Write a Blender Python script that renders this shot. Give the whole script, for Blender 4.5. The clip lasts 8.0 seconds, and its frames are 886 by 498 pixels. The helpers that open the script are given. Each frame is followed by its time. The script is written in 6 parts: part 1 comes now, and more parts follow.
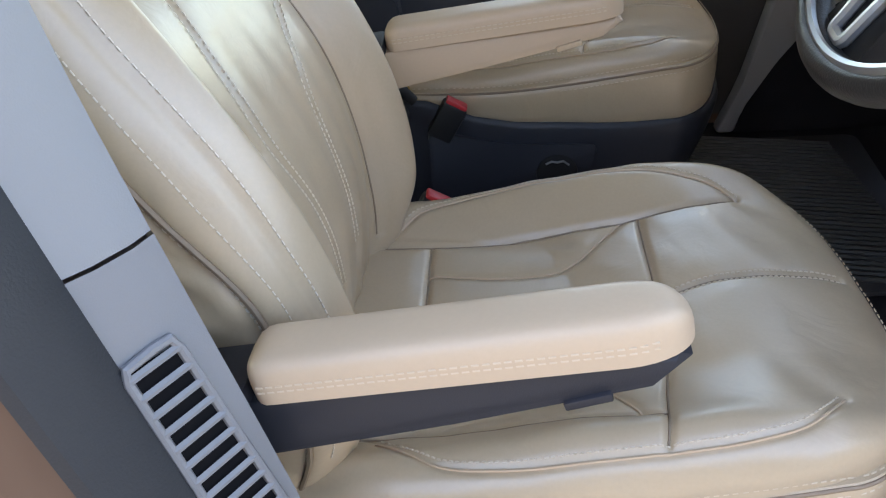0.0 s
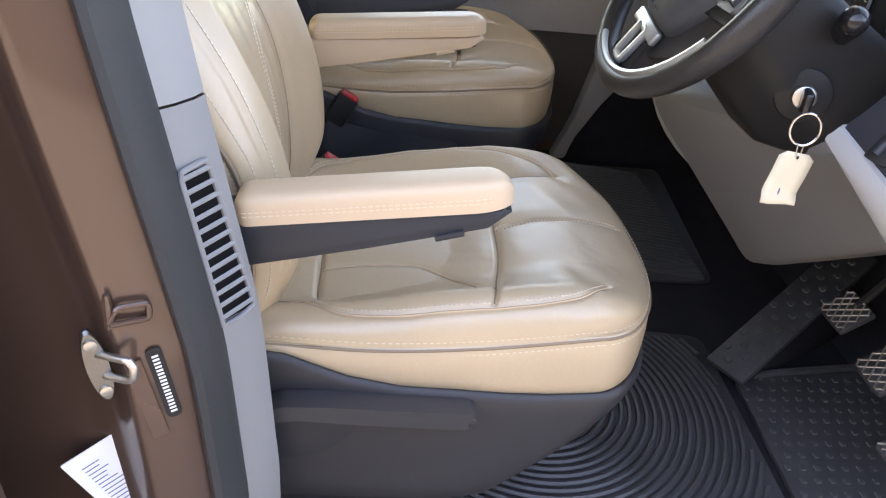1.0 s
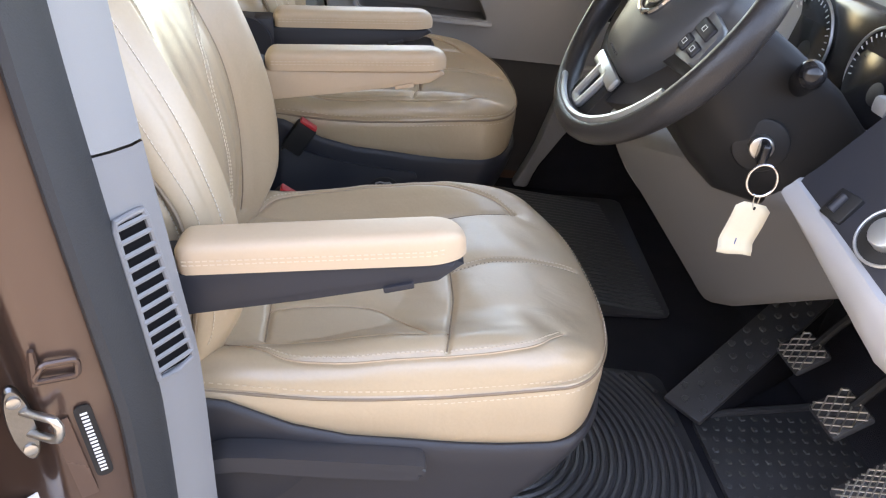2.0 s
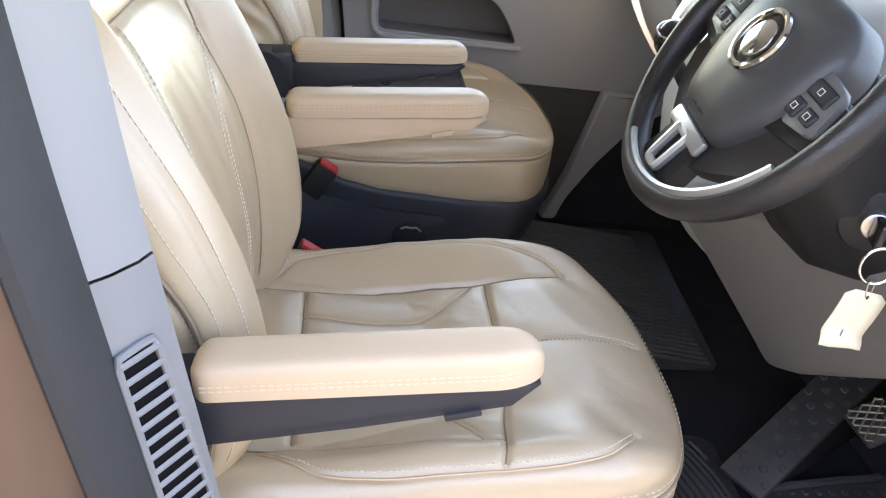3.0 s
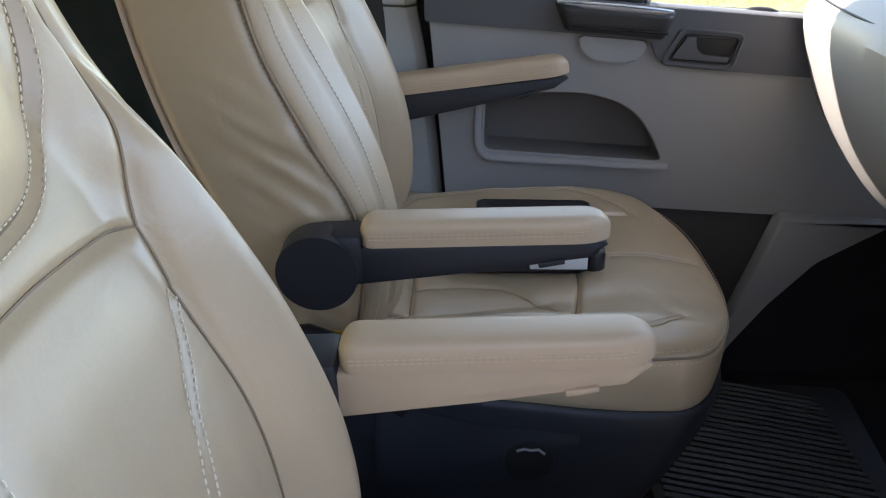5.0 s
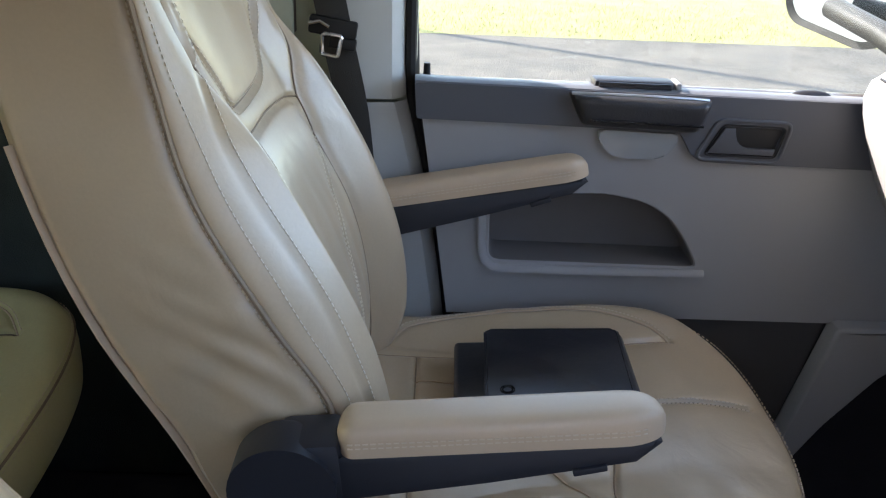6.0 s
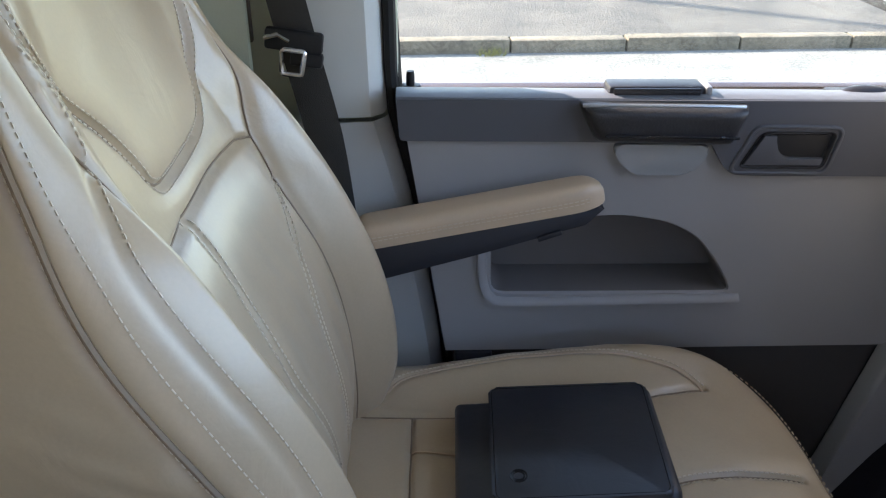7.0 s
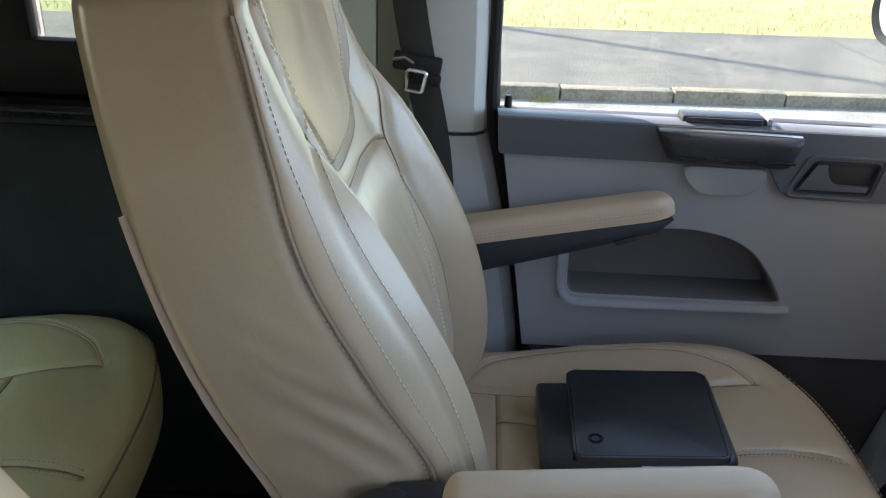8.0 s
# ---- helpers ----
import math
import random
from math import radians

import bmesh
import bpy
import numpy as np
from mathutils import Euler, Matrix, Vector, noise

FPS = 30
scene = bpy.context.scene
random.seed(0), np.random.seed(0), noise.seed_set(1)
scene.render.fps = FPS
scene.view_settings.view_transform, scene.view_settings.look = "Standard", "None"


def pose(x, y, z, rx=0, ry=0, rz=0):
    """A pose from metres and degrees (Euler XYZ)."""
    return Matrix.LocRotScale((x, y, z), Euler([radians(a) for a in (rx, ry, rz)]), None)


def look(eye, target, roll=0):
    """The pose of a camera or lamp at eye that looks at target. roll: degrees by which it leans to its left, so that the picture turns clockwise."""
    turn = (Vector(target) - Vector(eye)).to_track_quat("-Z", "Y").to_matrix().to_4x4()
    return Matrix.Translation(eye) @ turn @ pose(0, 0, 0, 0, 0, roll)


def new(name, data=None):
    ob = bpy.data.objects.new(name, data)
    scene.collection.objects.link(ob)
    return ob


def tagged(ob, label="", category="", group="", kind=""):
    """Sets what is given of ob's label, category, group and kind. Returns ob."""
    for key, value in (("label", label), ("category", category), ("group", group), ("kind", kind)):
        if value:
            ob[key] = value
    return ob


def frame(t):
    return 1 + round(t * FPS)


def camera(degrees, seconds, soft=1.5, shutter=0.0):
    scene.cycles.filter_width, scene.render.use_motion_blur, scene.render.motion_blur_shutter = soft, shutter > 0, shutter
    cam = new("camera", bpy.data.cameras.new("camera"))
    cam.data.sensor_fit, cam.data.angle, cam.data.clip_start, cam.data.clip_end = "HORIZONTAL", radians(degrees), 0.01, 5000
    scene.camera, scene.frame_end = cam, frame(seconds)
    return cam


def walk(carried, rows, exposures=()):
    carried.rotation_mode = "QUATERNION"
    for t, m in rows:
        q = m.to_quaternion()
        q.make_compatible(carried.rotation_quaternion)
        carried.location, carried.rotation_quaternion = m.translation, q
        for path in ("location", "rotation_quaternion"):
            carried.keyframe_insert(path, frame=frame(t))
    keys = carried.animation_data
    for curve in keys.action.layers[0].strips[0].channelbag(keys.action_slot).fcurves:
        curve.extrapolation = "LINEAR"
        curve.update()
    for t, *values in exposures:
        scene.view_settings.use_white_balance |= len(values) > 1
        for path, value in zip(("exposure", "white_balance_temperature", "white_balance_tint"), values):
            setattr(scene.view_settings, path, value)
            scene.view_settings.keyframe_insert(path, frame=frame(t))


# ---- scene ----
cam = camera(56.6, 8.0, soft=1.2)
PATH = [
    (0, (0.041, 0.123, 1.612), (-0.063, 1.776, 0.491), -4.3),
    (0.5, (0.022, -0.113, 1.655), (0.149, 1.56, 0.567), 3.3),
    (1, (-0.02, -0.245, 1.664), (0.246, 1.454, 0.644), 7.2),
    (1.5, (-0.005, -0.247, 1.675), (0.324, 1.46, 0.687), 8.3),
    (1.7, (0.002, -0.239, 1.68), (0.343, 1.47, 0.699), 8.9),
    (2.8, (-0.035, -0.052, 1.694), (0.309, 1.655, 0.711), 9.8),
    (3, (-0.044, -0.016, 1.69), (0.302, 1.692, 0.709), 9.6),
    (3.5, (-0.033, 0.075, 1.706), (0.266, 1.786, 0.714), 9.0),
    (4, (0.009, 0.138, 1.724), (0.049, 1.879, 0.742), 4.7),
    (4.2, (0.014, 0.163, 1.722), (0.022, 1.917, 0.76), 4.1),
    (5.3, (-0.028, 0.593, 1.697), (0.067, 2.376, 0.796), 4.1),
    (5.5, (-0.037, 0.632, 1.708), (0.063, 2.424, 0.824), 3.6),
    (6, (-0.012, 0.765, 1.735), (0.055, 2.576, 0.89), 3.0),
    (6.5, (0.003, 0.908, 1.775), (0.052, 2.696, 0.88), 1.1),
    (7, (0.008, 0.988, 1.78), (0.063, 2.734, 0.806), 0.5),
    (7.5, (-0.019, 0.944, 1.768), (0.026, 2.664, 0.75), 0.6),
    (8, (-0.079, 0.809, 1.795), (-0.104, 2.605, 0.916), 2.4),
]
EXPOSURES = [(0.0, 3.28, 7750, 18), (0.5, 3.49, 8200, 23), (1.5, 3.68, 8500, 23), (3.5, 3.89, 8300, 21), (4.2, 3.10, 7850, 20), (5.5, 3.11, 7000, 19), (7.0, 3.03, 6800, 19), (8.0, 2.96, 6800, 17)]
walk(cam, [(t, look(eye, target, roll)) for t, eye, target, roll in PATH], EXPOSURES)

# ---- light ----
SUN_EL = radians(34)
SUN_FROM = Vector((-0.88 * math.cos(SUN_EL), 0.475 * math.cos(SUN_EL), math.sin(SUN_EL))).normalized()
world = bpy.data.worlds.new("sky")
scene.world = world
world.use_nodes = True
wn = world.node_tree.nodes
sky = wn.new("ShaderNodeTexSky")
sky.sky_type, sky.sun_disc = "NISHITA", False
sky.sun_elevation = math.asin(SUN_FROM.z)
sky.sun_rotation = math.atan2(SUN_FROM.x, SUN_FROM.y)
world.node_tree.links.new(sky.outputs[0], wn["Background"].inputs[0])
wn["Background"].inputs[1].default_value = 0.15
sun = new("sun", bpy.data.lights.new("sun", "SUN"))
sun.data.energy, sun.data.angle, sun.data.color = 2.0, radians(0.53), (1.0, 0.95, 0.88)
sun.matrix_world = look((8, -6, 12), Vector((8, -6, 12)) - SUN_FROM)


# ---- materials ----
def material(name, colour, rough=0.5, metal=0.0, vary=0.12, big=6.0, fine=300.0, bump=0.15, pits=False, coat=0.0, dist=0.002, spec=0.5, speck=0.35):
    """A surface with slow patches and a fine grain in colour, gloss and relief."""
    m = bpy.data.materials.new(name)
    m.use_nodes = True
    nt = m.node_tree
    n, link = nt.nodes, nt.links.new
    p = n["Principled BSDF"]
    p.inputs["Metallic"].default_value = metal
    p.inputs["Coat Weight"].default_value = coat
    p.inputs["Coat Roughness"].default_value = 0.06
    p.inputs["Specular IOR Level"].default_value = spec
    tc = n.new("ShaderNodeTexCoord")
    a = n.new("ShaderNodeTexNoise")
    a.inputs["Scale"].default_value, a.inputs["Detail"].default_value = big, 6
    link(tc.outputs["Object"], a.inputs["Vector"])
    g = n.new("ShaderNodeTexVoronoi" if pits else "ShaderNodeTexNoise")
    g.inputs["Scale"].default_value = fine
    link(tc.outputs["Object"], g.inputs["Vector"])
    grain = g.outputs["Distance"] if pits else g.outputs["Fac"]
    mix = n.new("ShaderNodeMath")
    mix.operation = "MULTIPLY_ADD"
    link(grain, mix.inputs[0])
    mix.inputs[1].default_value = speck
    link(a.outputs["Fac"], mix.inputs[2])
    ramp = n.new("ShaderNodeMapRange")
    ramp.inputs["From Min"].default_value, ramp.inputs["From Max"].default_value = 0.125 + speck * 0.5, 0.825 + speck * 0.5
    ramp.inputs["To Min"].default_value, ramp.inputs["To Max"].default_value = 1 - vary, 1 + vary
    link(mix.outputs[0], ramp.inputs["Value"])
    tint = n.new("ShaderNodeVectorMath")
    tint.operation = "SCALE"
    tint.inputs[0].default_value = colour
    link(ramp.outputs[0], tint.inputs["Scale"])
    link(tint.outputs[0], p.inputs["Base Color"])
    rr = n.new("ShaderNodeMapRange")
    rr.inputs["From Min"].default_value, rr.inputs["From Max"].default_value = 0.3, 0.7
    rr.inputs["To Min"].default_value, rr.inputs["To Max"].default_value = max(0.02, rough - 0.045), min(1, rough + 0.07)
    link(a.outputs["Fac"], rr.inputs["Value"])
    link(rr.outputs[0], p.inputs["Roughness"])
    if bump:
        b = n.new("ShaderNodeBump")
        b.inputs["Strength"].default_value, b.inputs["Distance"].default_value = bump, dist
        link(grain, b.inputs["Height"])
        link(b.outputs[0], p.inputs["Normal"])
    return m


def creased(m, scale=18.0, strength=0.25, dist=0.006):
    """Adds soft stretched creases of worn leather under the fine grain."""
    nt = m.node_tree
    n, link = nt.nodes, nt.links.new
    b = next(q for q in n if q.type == "BUMP")
    tc = next(q for q in n if q.type == "TEX_COORD")
    w = n.new("ShaderNodeTexNoise")
    w.inputs["Scale"].default_value, w.inputs["Detail"].default_value, w.inputs["Distortion"].default_value = scale, 4, 1.2
    link(tc.outputs["Object"], w.inputs["Vector"])
    c = n.new("ShaderNodeBump")
    c.inputs["Strength"].default_value, c.inputs["Distance"].default_value = strength, dist
    link(w.outputs["Fac"], c.inputs["Height"])
    link(c.outputs[0], b.inputs["Normal"])
    return m


def clear(name, tint=(0.9, 0.95, 0.93), rough=0.0):
    m = bpy.data.materials.new(name)
    m.use_nodes = True
    n, link = m.node_tree.nodes, m.node_tree.links.new
    n.remove(n["Principled BSDF"])
    t, g, f, mx = (n.new("ShaderNode" + k) for k in ("BsdfTransparent", "BsdfGlossy", "Fresnel", "MixShader"))
    t.inputs[0].default_value = (*tint, 1)
    g.inputs["Roughness"].default_value = rough
    f.inputs[0].default_value = 1.35
    link(f.outputs[0], mx.inputs[0])
    link(t.outputs[0], mx.inputs[1])
    link(g.outputs[0], mx.inputs[2])
    link(mx.outputs[0], n["Material Output"].inputs[0])
    return m


LEATHER = creased(material("beige leather", (0.50, 0.375, 0.240), 0.33, vary=0.10, big=5, fine=260, bump=0.10, dist=0.0007, spec=0.9), strength=0.20)
LEATHER.node_tree.nodes["Principled BSDF"].inputs["Coat Weight"].default_value = 0.4
LEATHER.node_tree.nodes["Principled BSDF"].inputs["Coat Roughness"].default_value = 0.33
ARM_LEATHER = material("pale beige leather", (0.58, 0.425, 0.285), 0.40, vary=0.06, big=7, fine=260, bump=0.10, dist=0.0007)
# Rear bench beige, raised in colour to stand in for light reaching it.
REAR_LIT_LEATHER = creased(material("brightened beige leather", (0.66, 0.60, 0.33), 0.36, vary=0.10, big=5, fine=260, bump=0.10, dist=0.0007), strength=0.16)
THREAD = material("cream thread", (0.66, 0.55, 0.41), 0.8, vary=0.1, big=60, fine=900, bump=0)
BACK_THREAD = material("light cream thread", (0.76, 0.67, 0.54), 0.8, vary=0.1, big=60, fine=900, bump=0)
PALE_THREAD = material("pale beige thread", (0.66, 0.53, 0.385), 0.8, vary=0.1, big=60, fine=900, bump=0)
PIPING = material("brown seam", (0.27, 0.195, 0.13), 0.6, vary=0.1, big=20)
GREY = material("mid grey plastic", (0.215, 0.215, 0.22), 0.55, vary=0.05, big=3, fine=900, bump=0.25, dist=0.0006)
LIGHT_GREY = material("pale grey plastic", (0.25, 0.255, 0.26), 0.5, vary=0.04, big=3, fine=900, bump=0.22, dist=0.0006)
DOOR_GREY = material("door grey plastic", (0.33, 0.325, 0.322), 0.6, vary=0.05, big=3, fine=900, bump=0.25, dist=0.0006)
PALE = material("off white plastic", (0.62, 0.63, 0.60), 0.5, vary=0.04, big=3, fine=900, bump=0.2, dist=0.0006)
SLATE = material("slate plastic", (0.020, 0.021, 0.027), 0.5, vary=0.08, big=4, fine=900, bump=0.25, dist=0.0006)
BLACK = material("black plastic", (0.018, 0.0175, 0.0175), 0.5, vary=0.1, big=8, fine=900, bump=0.2, dist=0.0005, spec=0.3)
GLOSS = material("gloss black plastic", (0.014, 0.014, 0.016), 0.16, vary=0.1, bump=0)
RUBBER = material("black rubber", (0.046, 0.046, 0.049), 0.42, vary=0.25, big=14, fine=400, bump=0.3)
SEAL = material("grey rubber seal", (0.026, 0.028, 0.031), 0.6, vary=0.15, big=9, fine=500, bump=0.2)
CARPET = material("dark carpet", (0.026, 0.026, 0.031), 0.95, vary=0.3, big=12, fine=700, bump=0.8, dist=0.003, spec=0.1)
PANEL_CARPET = material("grey lining carpet", (0.044, 0.053, 0.050), 0.95, vary=0.22, big=12, fine=700, bump=0.7, dist=0.003, spec=0.1)
PAINT = material("brown metallic paint", (0.105, 0.062, 0.046), 0.345, metal=0.5, vary=0.05, big=2, fine=1500, bump=0.03, coat=0.8)
CHROME = material("chrome", (0.72, 0.72, 0.73), 0.12, metal=1.0, vary=0.05, bump=0)
SILVER = material("satin silver", (0.55, 0.57, 0.58), 0.345, metal=0.85, vary=0.04, bump=0.05)
STEEL = material("zinc steel", (0.62, 0.6, 0.56), 0.345, metal=1.0, vary=0.12, big=40, bump=0.1)
WHEEL_LEATHER = material("black leather", (0.027, 0.025, 0.025), 0.335, vary=0.2, big=12, fine=500, bump=0.3, pits=True, dist=0.0008)
WALLET = creased(material("navy black leather", (0.009, 0.011, 0.018), 0.37, vary=0.25, big=9, fine=420, bump=0.12, dist=0.0005, spec=0.8), strength=0.22)
WALLET.node_tree.nodes["Principled BSDF"].inputs["Coat Weight"].default_value = 0.35
WALLET.node_tree.nodes["Principled BSDF"].inputs["Coat Roughness"].default_value = 0.24
RED = material("red button", (0.55, 0.03, 0.035), 0.4, vary=0.05, bump=0.05)
PAPER = material("cream card", (0.78, 0.72, 0.55), 0.85, vary=0.05, big=30, bump=0.1)
WHITE = material("white paper", (0.8, 0.82, 0.84), 0.75, vary=0.03, big=30, bump=0.05)
INK = material("grey blue ink", (0.12, 0.15, 0.3), 0.8, vary=0.05, bump=0)
MARK = material("white marking", (0.75, 0.76, 0.76), 0.6, vary=0.03, bump=0)
WEBBING = material("black webbing", (0.034, 0.031, 0.027), 0.7, vary=0.15, big=30, fine=800, bump=0.5)
CREAM = material("cream metal", (0.62, 0.64, 0.5), 0.5, vary=0.05, bump=0.05)
HEADLINER = material("grey headlining", (0.64, 0.63, 0.61), 0.95, vary=0.06, big=5, fine=600, bump=0.3)
STUD = material("lighter raised rubber", (0.06, 0.062, 0.062), 0.42, vary=0.25, big=20, fine=500, bump=0.2)
DASH_GREY = material("dash grey plastic", (0.40, 0.41, 0.41), 0.5, vary=0.05, big=3, fine=900, bump=0.2, dist=0.0006)
BAND_GREY = material("band slate plastic", (0.092, 0.095, 0.106), 0.5, vary=0.06, big=4, fine=900, bump=0.25, dist=0.0006)
# Darker than the door's grey, to stand in for shade in the pocket.
POCKET_SHADE = material("shaded pocket plastic", (0.15, 0.14, 0.134), 0.7, vary=0.08, big=6, fine=900, bump=0.2, dist=0.0006)
CONSOLE = material("satin grey console", (0.48, 0.51, 0.49), 0.35, metal=0.25, vary=0.04, big=4, bump=0.05)
GLASS = clear("window glass")
DARK_GLASS = clear("privacy glass", (0.72, 0.78, 0.74))
MIRROR = material("mirror glass", (0.85, 0.88, 0.88), 0.03, metal=1.0, vary=0.01, bump=0)
CONCRETE = material("kerb concrete", (0.17, 0.135, 0.092), 0.9, vary=0.55, big=5, fine=40, bump=0.6, dist=0.012, speck=0.7)
ROAD = material("pale road surface", (0.205, 0.19, 0.16), 0.9, vary=0.4, big=3.0, fine=38, bump=0.7, dist=0.014, speck=1.0)
TARMAC = material("pavement tarmac", (0.102, 0.086, 0.068), 0.9, vary=0.5, big=2.0, fine=55, bump=0.9, dist=0.016, speck=1.1)
GRASS = material("grass", (0.25, 0.228, 0.080), 0.9, vary=0.45, big=2.5, fine=40, bump=0.5, dist=0.02)


# ---- mesh helpers ----
def part(name, bm, mat, parent=None, label="", flat=False, keep=False):
    """Links a bmesh as one mesh object under a thing or part."""
    if not keep:
        bmesh.ops.recalc_face_normals(bm, faces=bm.faces)
    me = bpy.data.meshes.new(name)
    if not flat:
        for f in bm.faces:
            f.smooth = True
    bm.to_mesh(me)
    bm.free()
    me.materials.append(mat)
    if not flat:
        me.set_sharp_from_angle(angle=radians(38))
    ob = new(name, me)
    if parent is not None:
        ob.parent = parent
    if label:
        tagged(ob, label)
    return ob


def thing(name, label, category, group="", kind="", at=(0, 0, 0)):
    ob = new(name)
    ob.location = at
    ob.empty_display_size = 0.1
    return tagged(ob, label, category, group, kind)


def box(bm, x0, x1, y0, y1, z0, z1, bevel=0.0, m=None, seg=2):
    vs = bmesh.ops.create_cube(bm, size=1.0)["verts"]
    for v in vs:
        v.co = Vector(((x0 + x1) / 2 + v.co.x * (x1 - x0), (y0 + y1) / 2 + v.co.y * (y1 - y0), (z0 + z1) / 2 + v.co.z * (z1 - z0)))
    if bevel:
        es = list({e for v in vs for e in v.link_edges})
        r = bmesh.ops.bevel(bm, geom=es, offset=bevel, segments=seg, affect="EDGES", profile=0.5)
        vs = list({v for f in r["faces"] for v in f.verts} | {v for v in vs if v.is_valid})
        if m is not None:
            seen = set(vs)
            todo = list(vs)
            while todo:
                for e in todo.pop().link_edges:
                    for w in e.verts:
                        if w not in seen:
                            seen.add(w)
                            todo.append(w)
            vs = list(seen)
    if m is not None:
        for v in vs:
            v.co = m @ v.co
    return bm


def prism(bm, pts, axis, a, b, bevel=0.0, seg=2, m=None):
    """A plate: the outline pts in the two other axes, between a and b along axis."""
    def at(p, w):
        return Vector({"x": (w, p[0], p[1]), "y": (p[0], w, p[1]), "z": (p[0], p[1], w)}[axis])
    low = [bm.verts.new(at(p, a)) for p in pts]
    top = [bm.verts.new(at(p, b)) for p in pts]
    n = len(pts)
    fs = [bm.faces.new(low), bm.faces.new(top[::-1])]
    fs += [bm.faces.new((low[i], top[i], top[(i + 1) % n], low[(i + 1) % n])) for i in range(n)]
    made = low + top
    if bevel:
        es = list({e for f in fs[:2] for e in f.edges})
        r = bmesh.ops.bevel(bm, geom=es, offset=bevel, segments=seg, affect="EDGES", profile=0.5)
        made = list({v for f in r["faces"] for v in f.verts} | {v for v in made if v.is_valid})
    if m is not None:
        for v in made:
            v.co = m @ v.co
    return bm


def rounded(pts, r, seg=4):
    """The outline with its corners rounded."""
    out, n = [], len(pts)
    for i, p in enumerate(pts):
        p, a, b = Vector(p), Vector(pts[i - 1]), Vector(pts[(i + 1) % n])
        k = min(r, (a - p).length * 0.48, (b - p).length * 0.48)
        s, e = p + (a - p).normalized() * k, p + (b - p).normalized() * k
        for j in range(seg + 1):
            t = j / seg
            out.append(tuple((1 - t) ** 2 * s + 2 * t * (1 - t) * p + t * t * e))
    return out


def sheet(bm, rows, closed=False):
    """A skin over rows of points."""
    vs = [[bm.verts.new(p) for p in row] for row in rows]
    for a, b in zip(vs, vs[1:]):
        n = len(a)
        for i in range(n if closed else n - 1):
            bm.faces.new((a[i], a[(i + 1) % n], b[(i + 1) % n], b[i]))
    return vs


def tube(bm, pts, r, seg=8, caps=True, closed=False, flat=1.0):
    """A round bar along pts."""
    pts = [Vector(p) for p in pts]
    rows = []
    n = len(pts)
    side = None
    for i, p in enumerate(pts):
        t = (pts[(i + 1) % n] - pts[i - 1]) if closed else (pts[min(i + 1, n - 1)] - pts[max(i - 1, 0)])
        t.normalize()
        if side is None:
            side = t.orthogonal().normalized()
        side = (side - t * side.dot(t)).normalized()
        up = t.cross(side)
        rr = r[i] if isinstance(r, (list, tuple)) else r
        rows.append([p + rr * (math.cos(q) * side + flat * math.sin(q) * up) for q in (2 * math.pi * k / seg for k in range(seg))])
    if closed:
        rows.append(rows[0])
    vs = sheet(bm, rows, True)
    if caps and not closed:
        bm.faces.new(vs[0][::-1])
        bm.faces.new(vs[-1])
    if closed:
        bmesh.ops.remove_doubles(bm, verts=bm.verts, dist=1e-6)
    return bm


def disc(bm, centre, normal, r, depth, seg=28, bevel=0.0):
    """A short round post from centre along normal."""
    c, n = Vector(centre), Vector(normal).normalized()
    s = n.orthogonal().normalized()
    u = n.cross(s)
    rings = [(r, 0), (r, depth - bevel)]
    if bevel:
        rings += [(r - bevel * 0.3, depth - bevel * 0.3), (r - bevel, depth)]
    rows = [[c + n * h + q * (math.cos(a) * s + math.sin(a) * u) for a in (2 * math.pi * k / seg for k in range(seg))] for q, h in rings]
    vs = sheet(bm, rows, True)
    bm.faces.new(vs[0][::-1])
    bm.faces.new(vs[-1])
    return bm


def curve(x, xs, ys):
    """A smooth line through a few knots."""
    x = min(max(x, xs[0]), xs[-1])
    for i in range(len(xs) - 1):
        if x <= xs[i + 1]:
            h = xs[i + 1] - xs[i]
            t = (x - xs[i]) / h
            d = [(ys[min(j + 1, len(ys) - 1)] - ys[max(j - 1, 0)]) / (xs[min(j + 1, len(xs) - 1)] - xs[max(j - 1, 0)]) for j in (i, i + 1)]
            return (2 * t**3 - 3 * t * t + 1) * ys[i] + (t**3 - 2 * t * t + t) * h * d[0] + (3 * t * t - 2 * t**3) * ys[i + 1] + (t**3 - t * t) * h * d[1]
    return ys[-1]


def step(a, b, x):
    t = min(max((x - a) / (b - a), 0.0), 1.0)
    return t * t * (3 - 2 * t)


def way(knots, n=24):
    """Points spread evenly along a smooth line through plane knots."""
    ds = [0.0]
    for a, b in zip(knots, knots[1:]):
        ds.append(ds[-1] + math.dist(a, b))
    cs = list(zip(*knots))
    return [tuple(curve(ds[-1] * i / (n - 1), ds, c) for c in cs) for i in range(n)]


def laid(bm, lines, surface, r=0.0011, sink=-0.0002):
    """A thin seam line lying on a skin."""
    for knots in lines:
        tube(bm, [surface(*p)[0] - surface(*p)[1] * sink for p in way(knots, 60)], r, 5)
    return bm


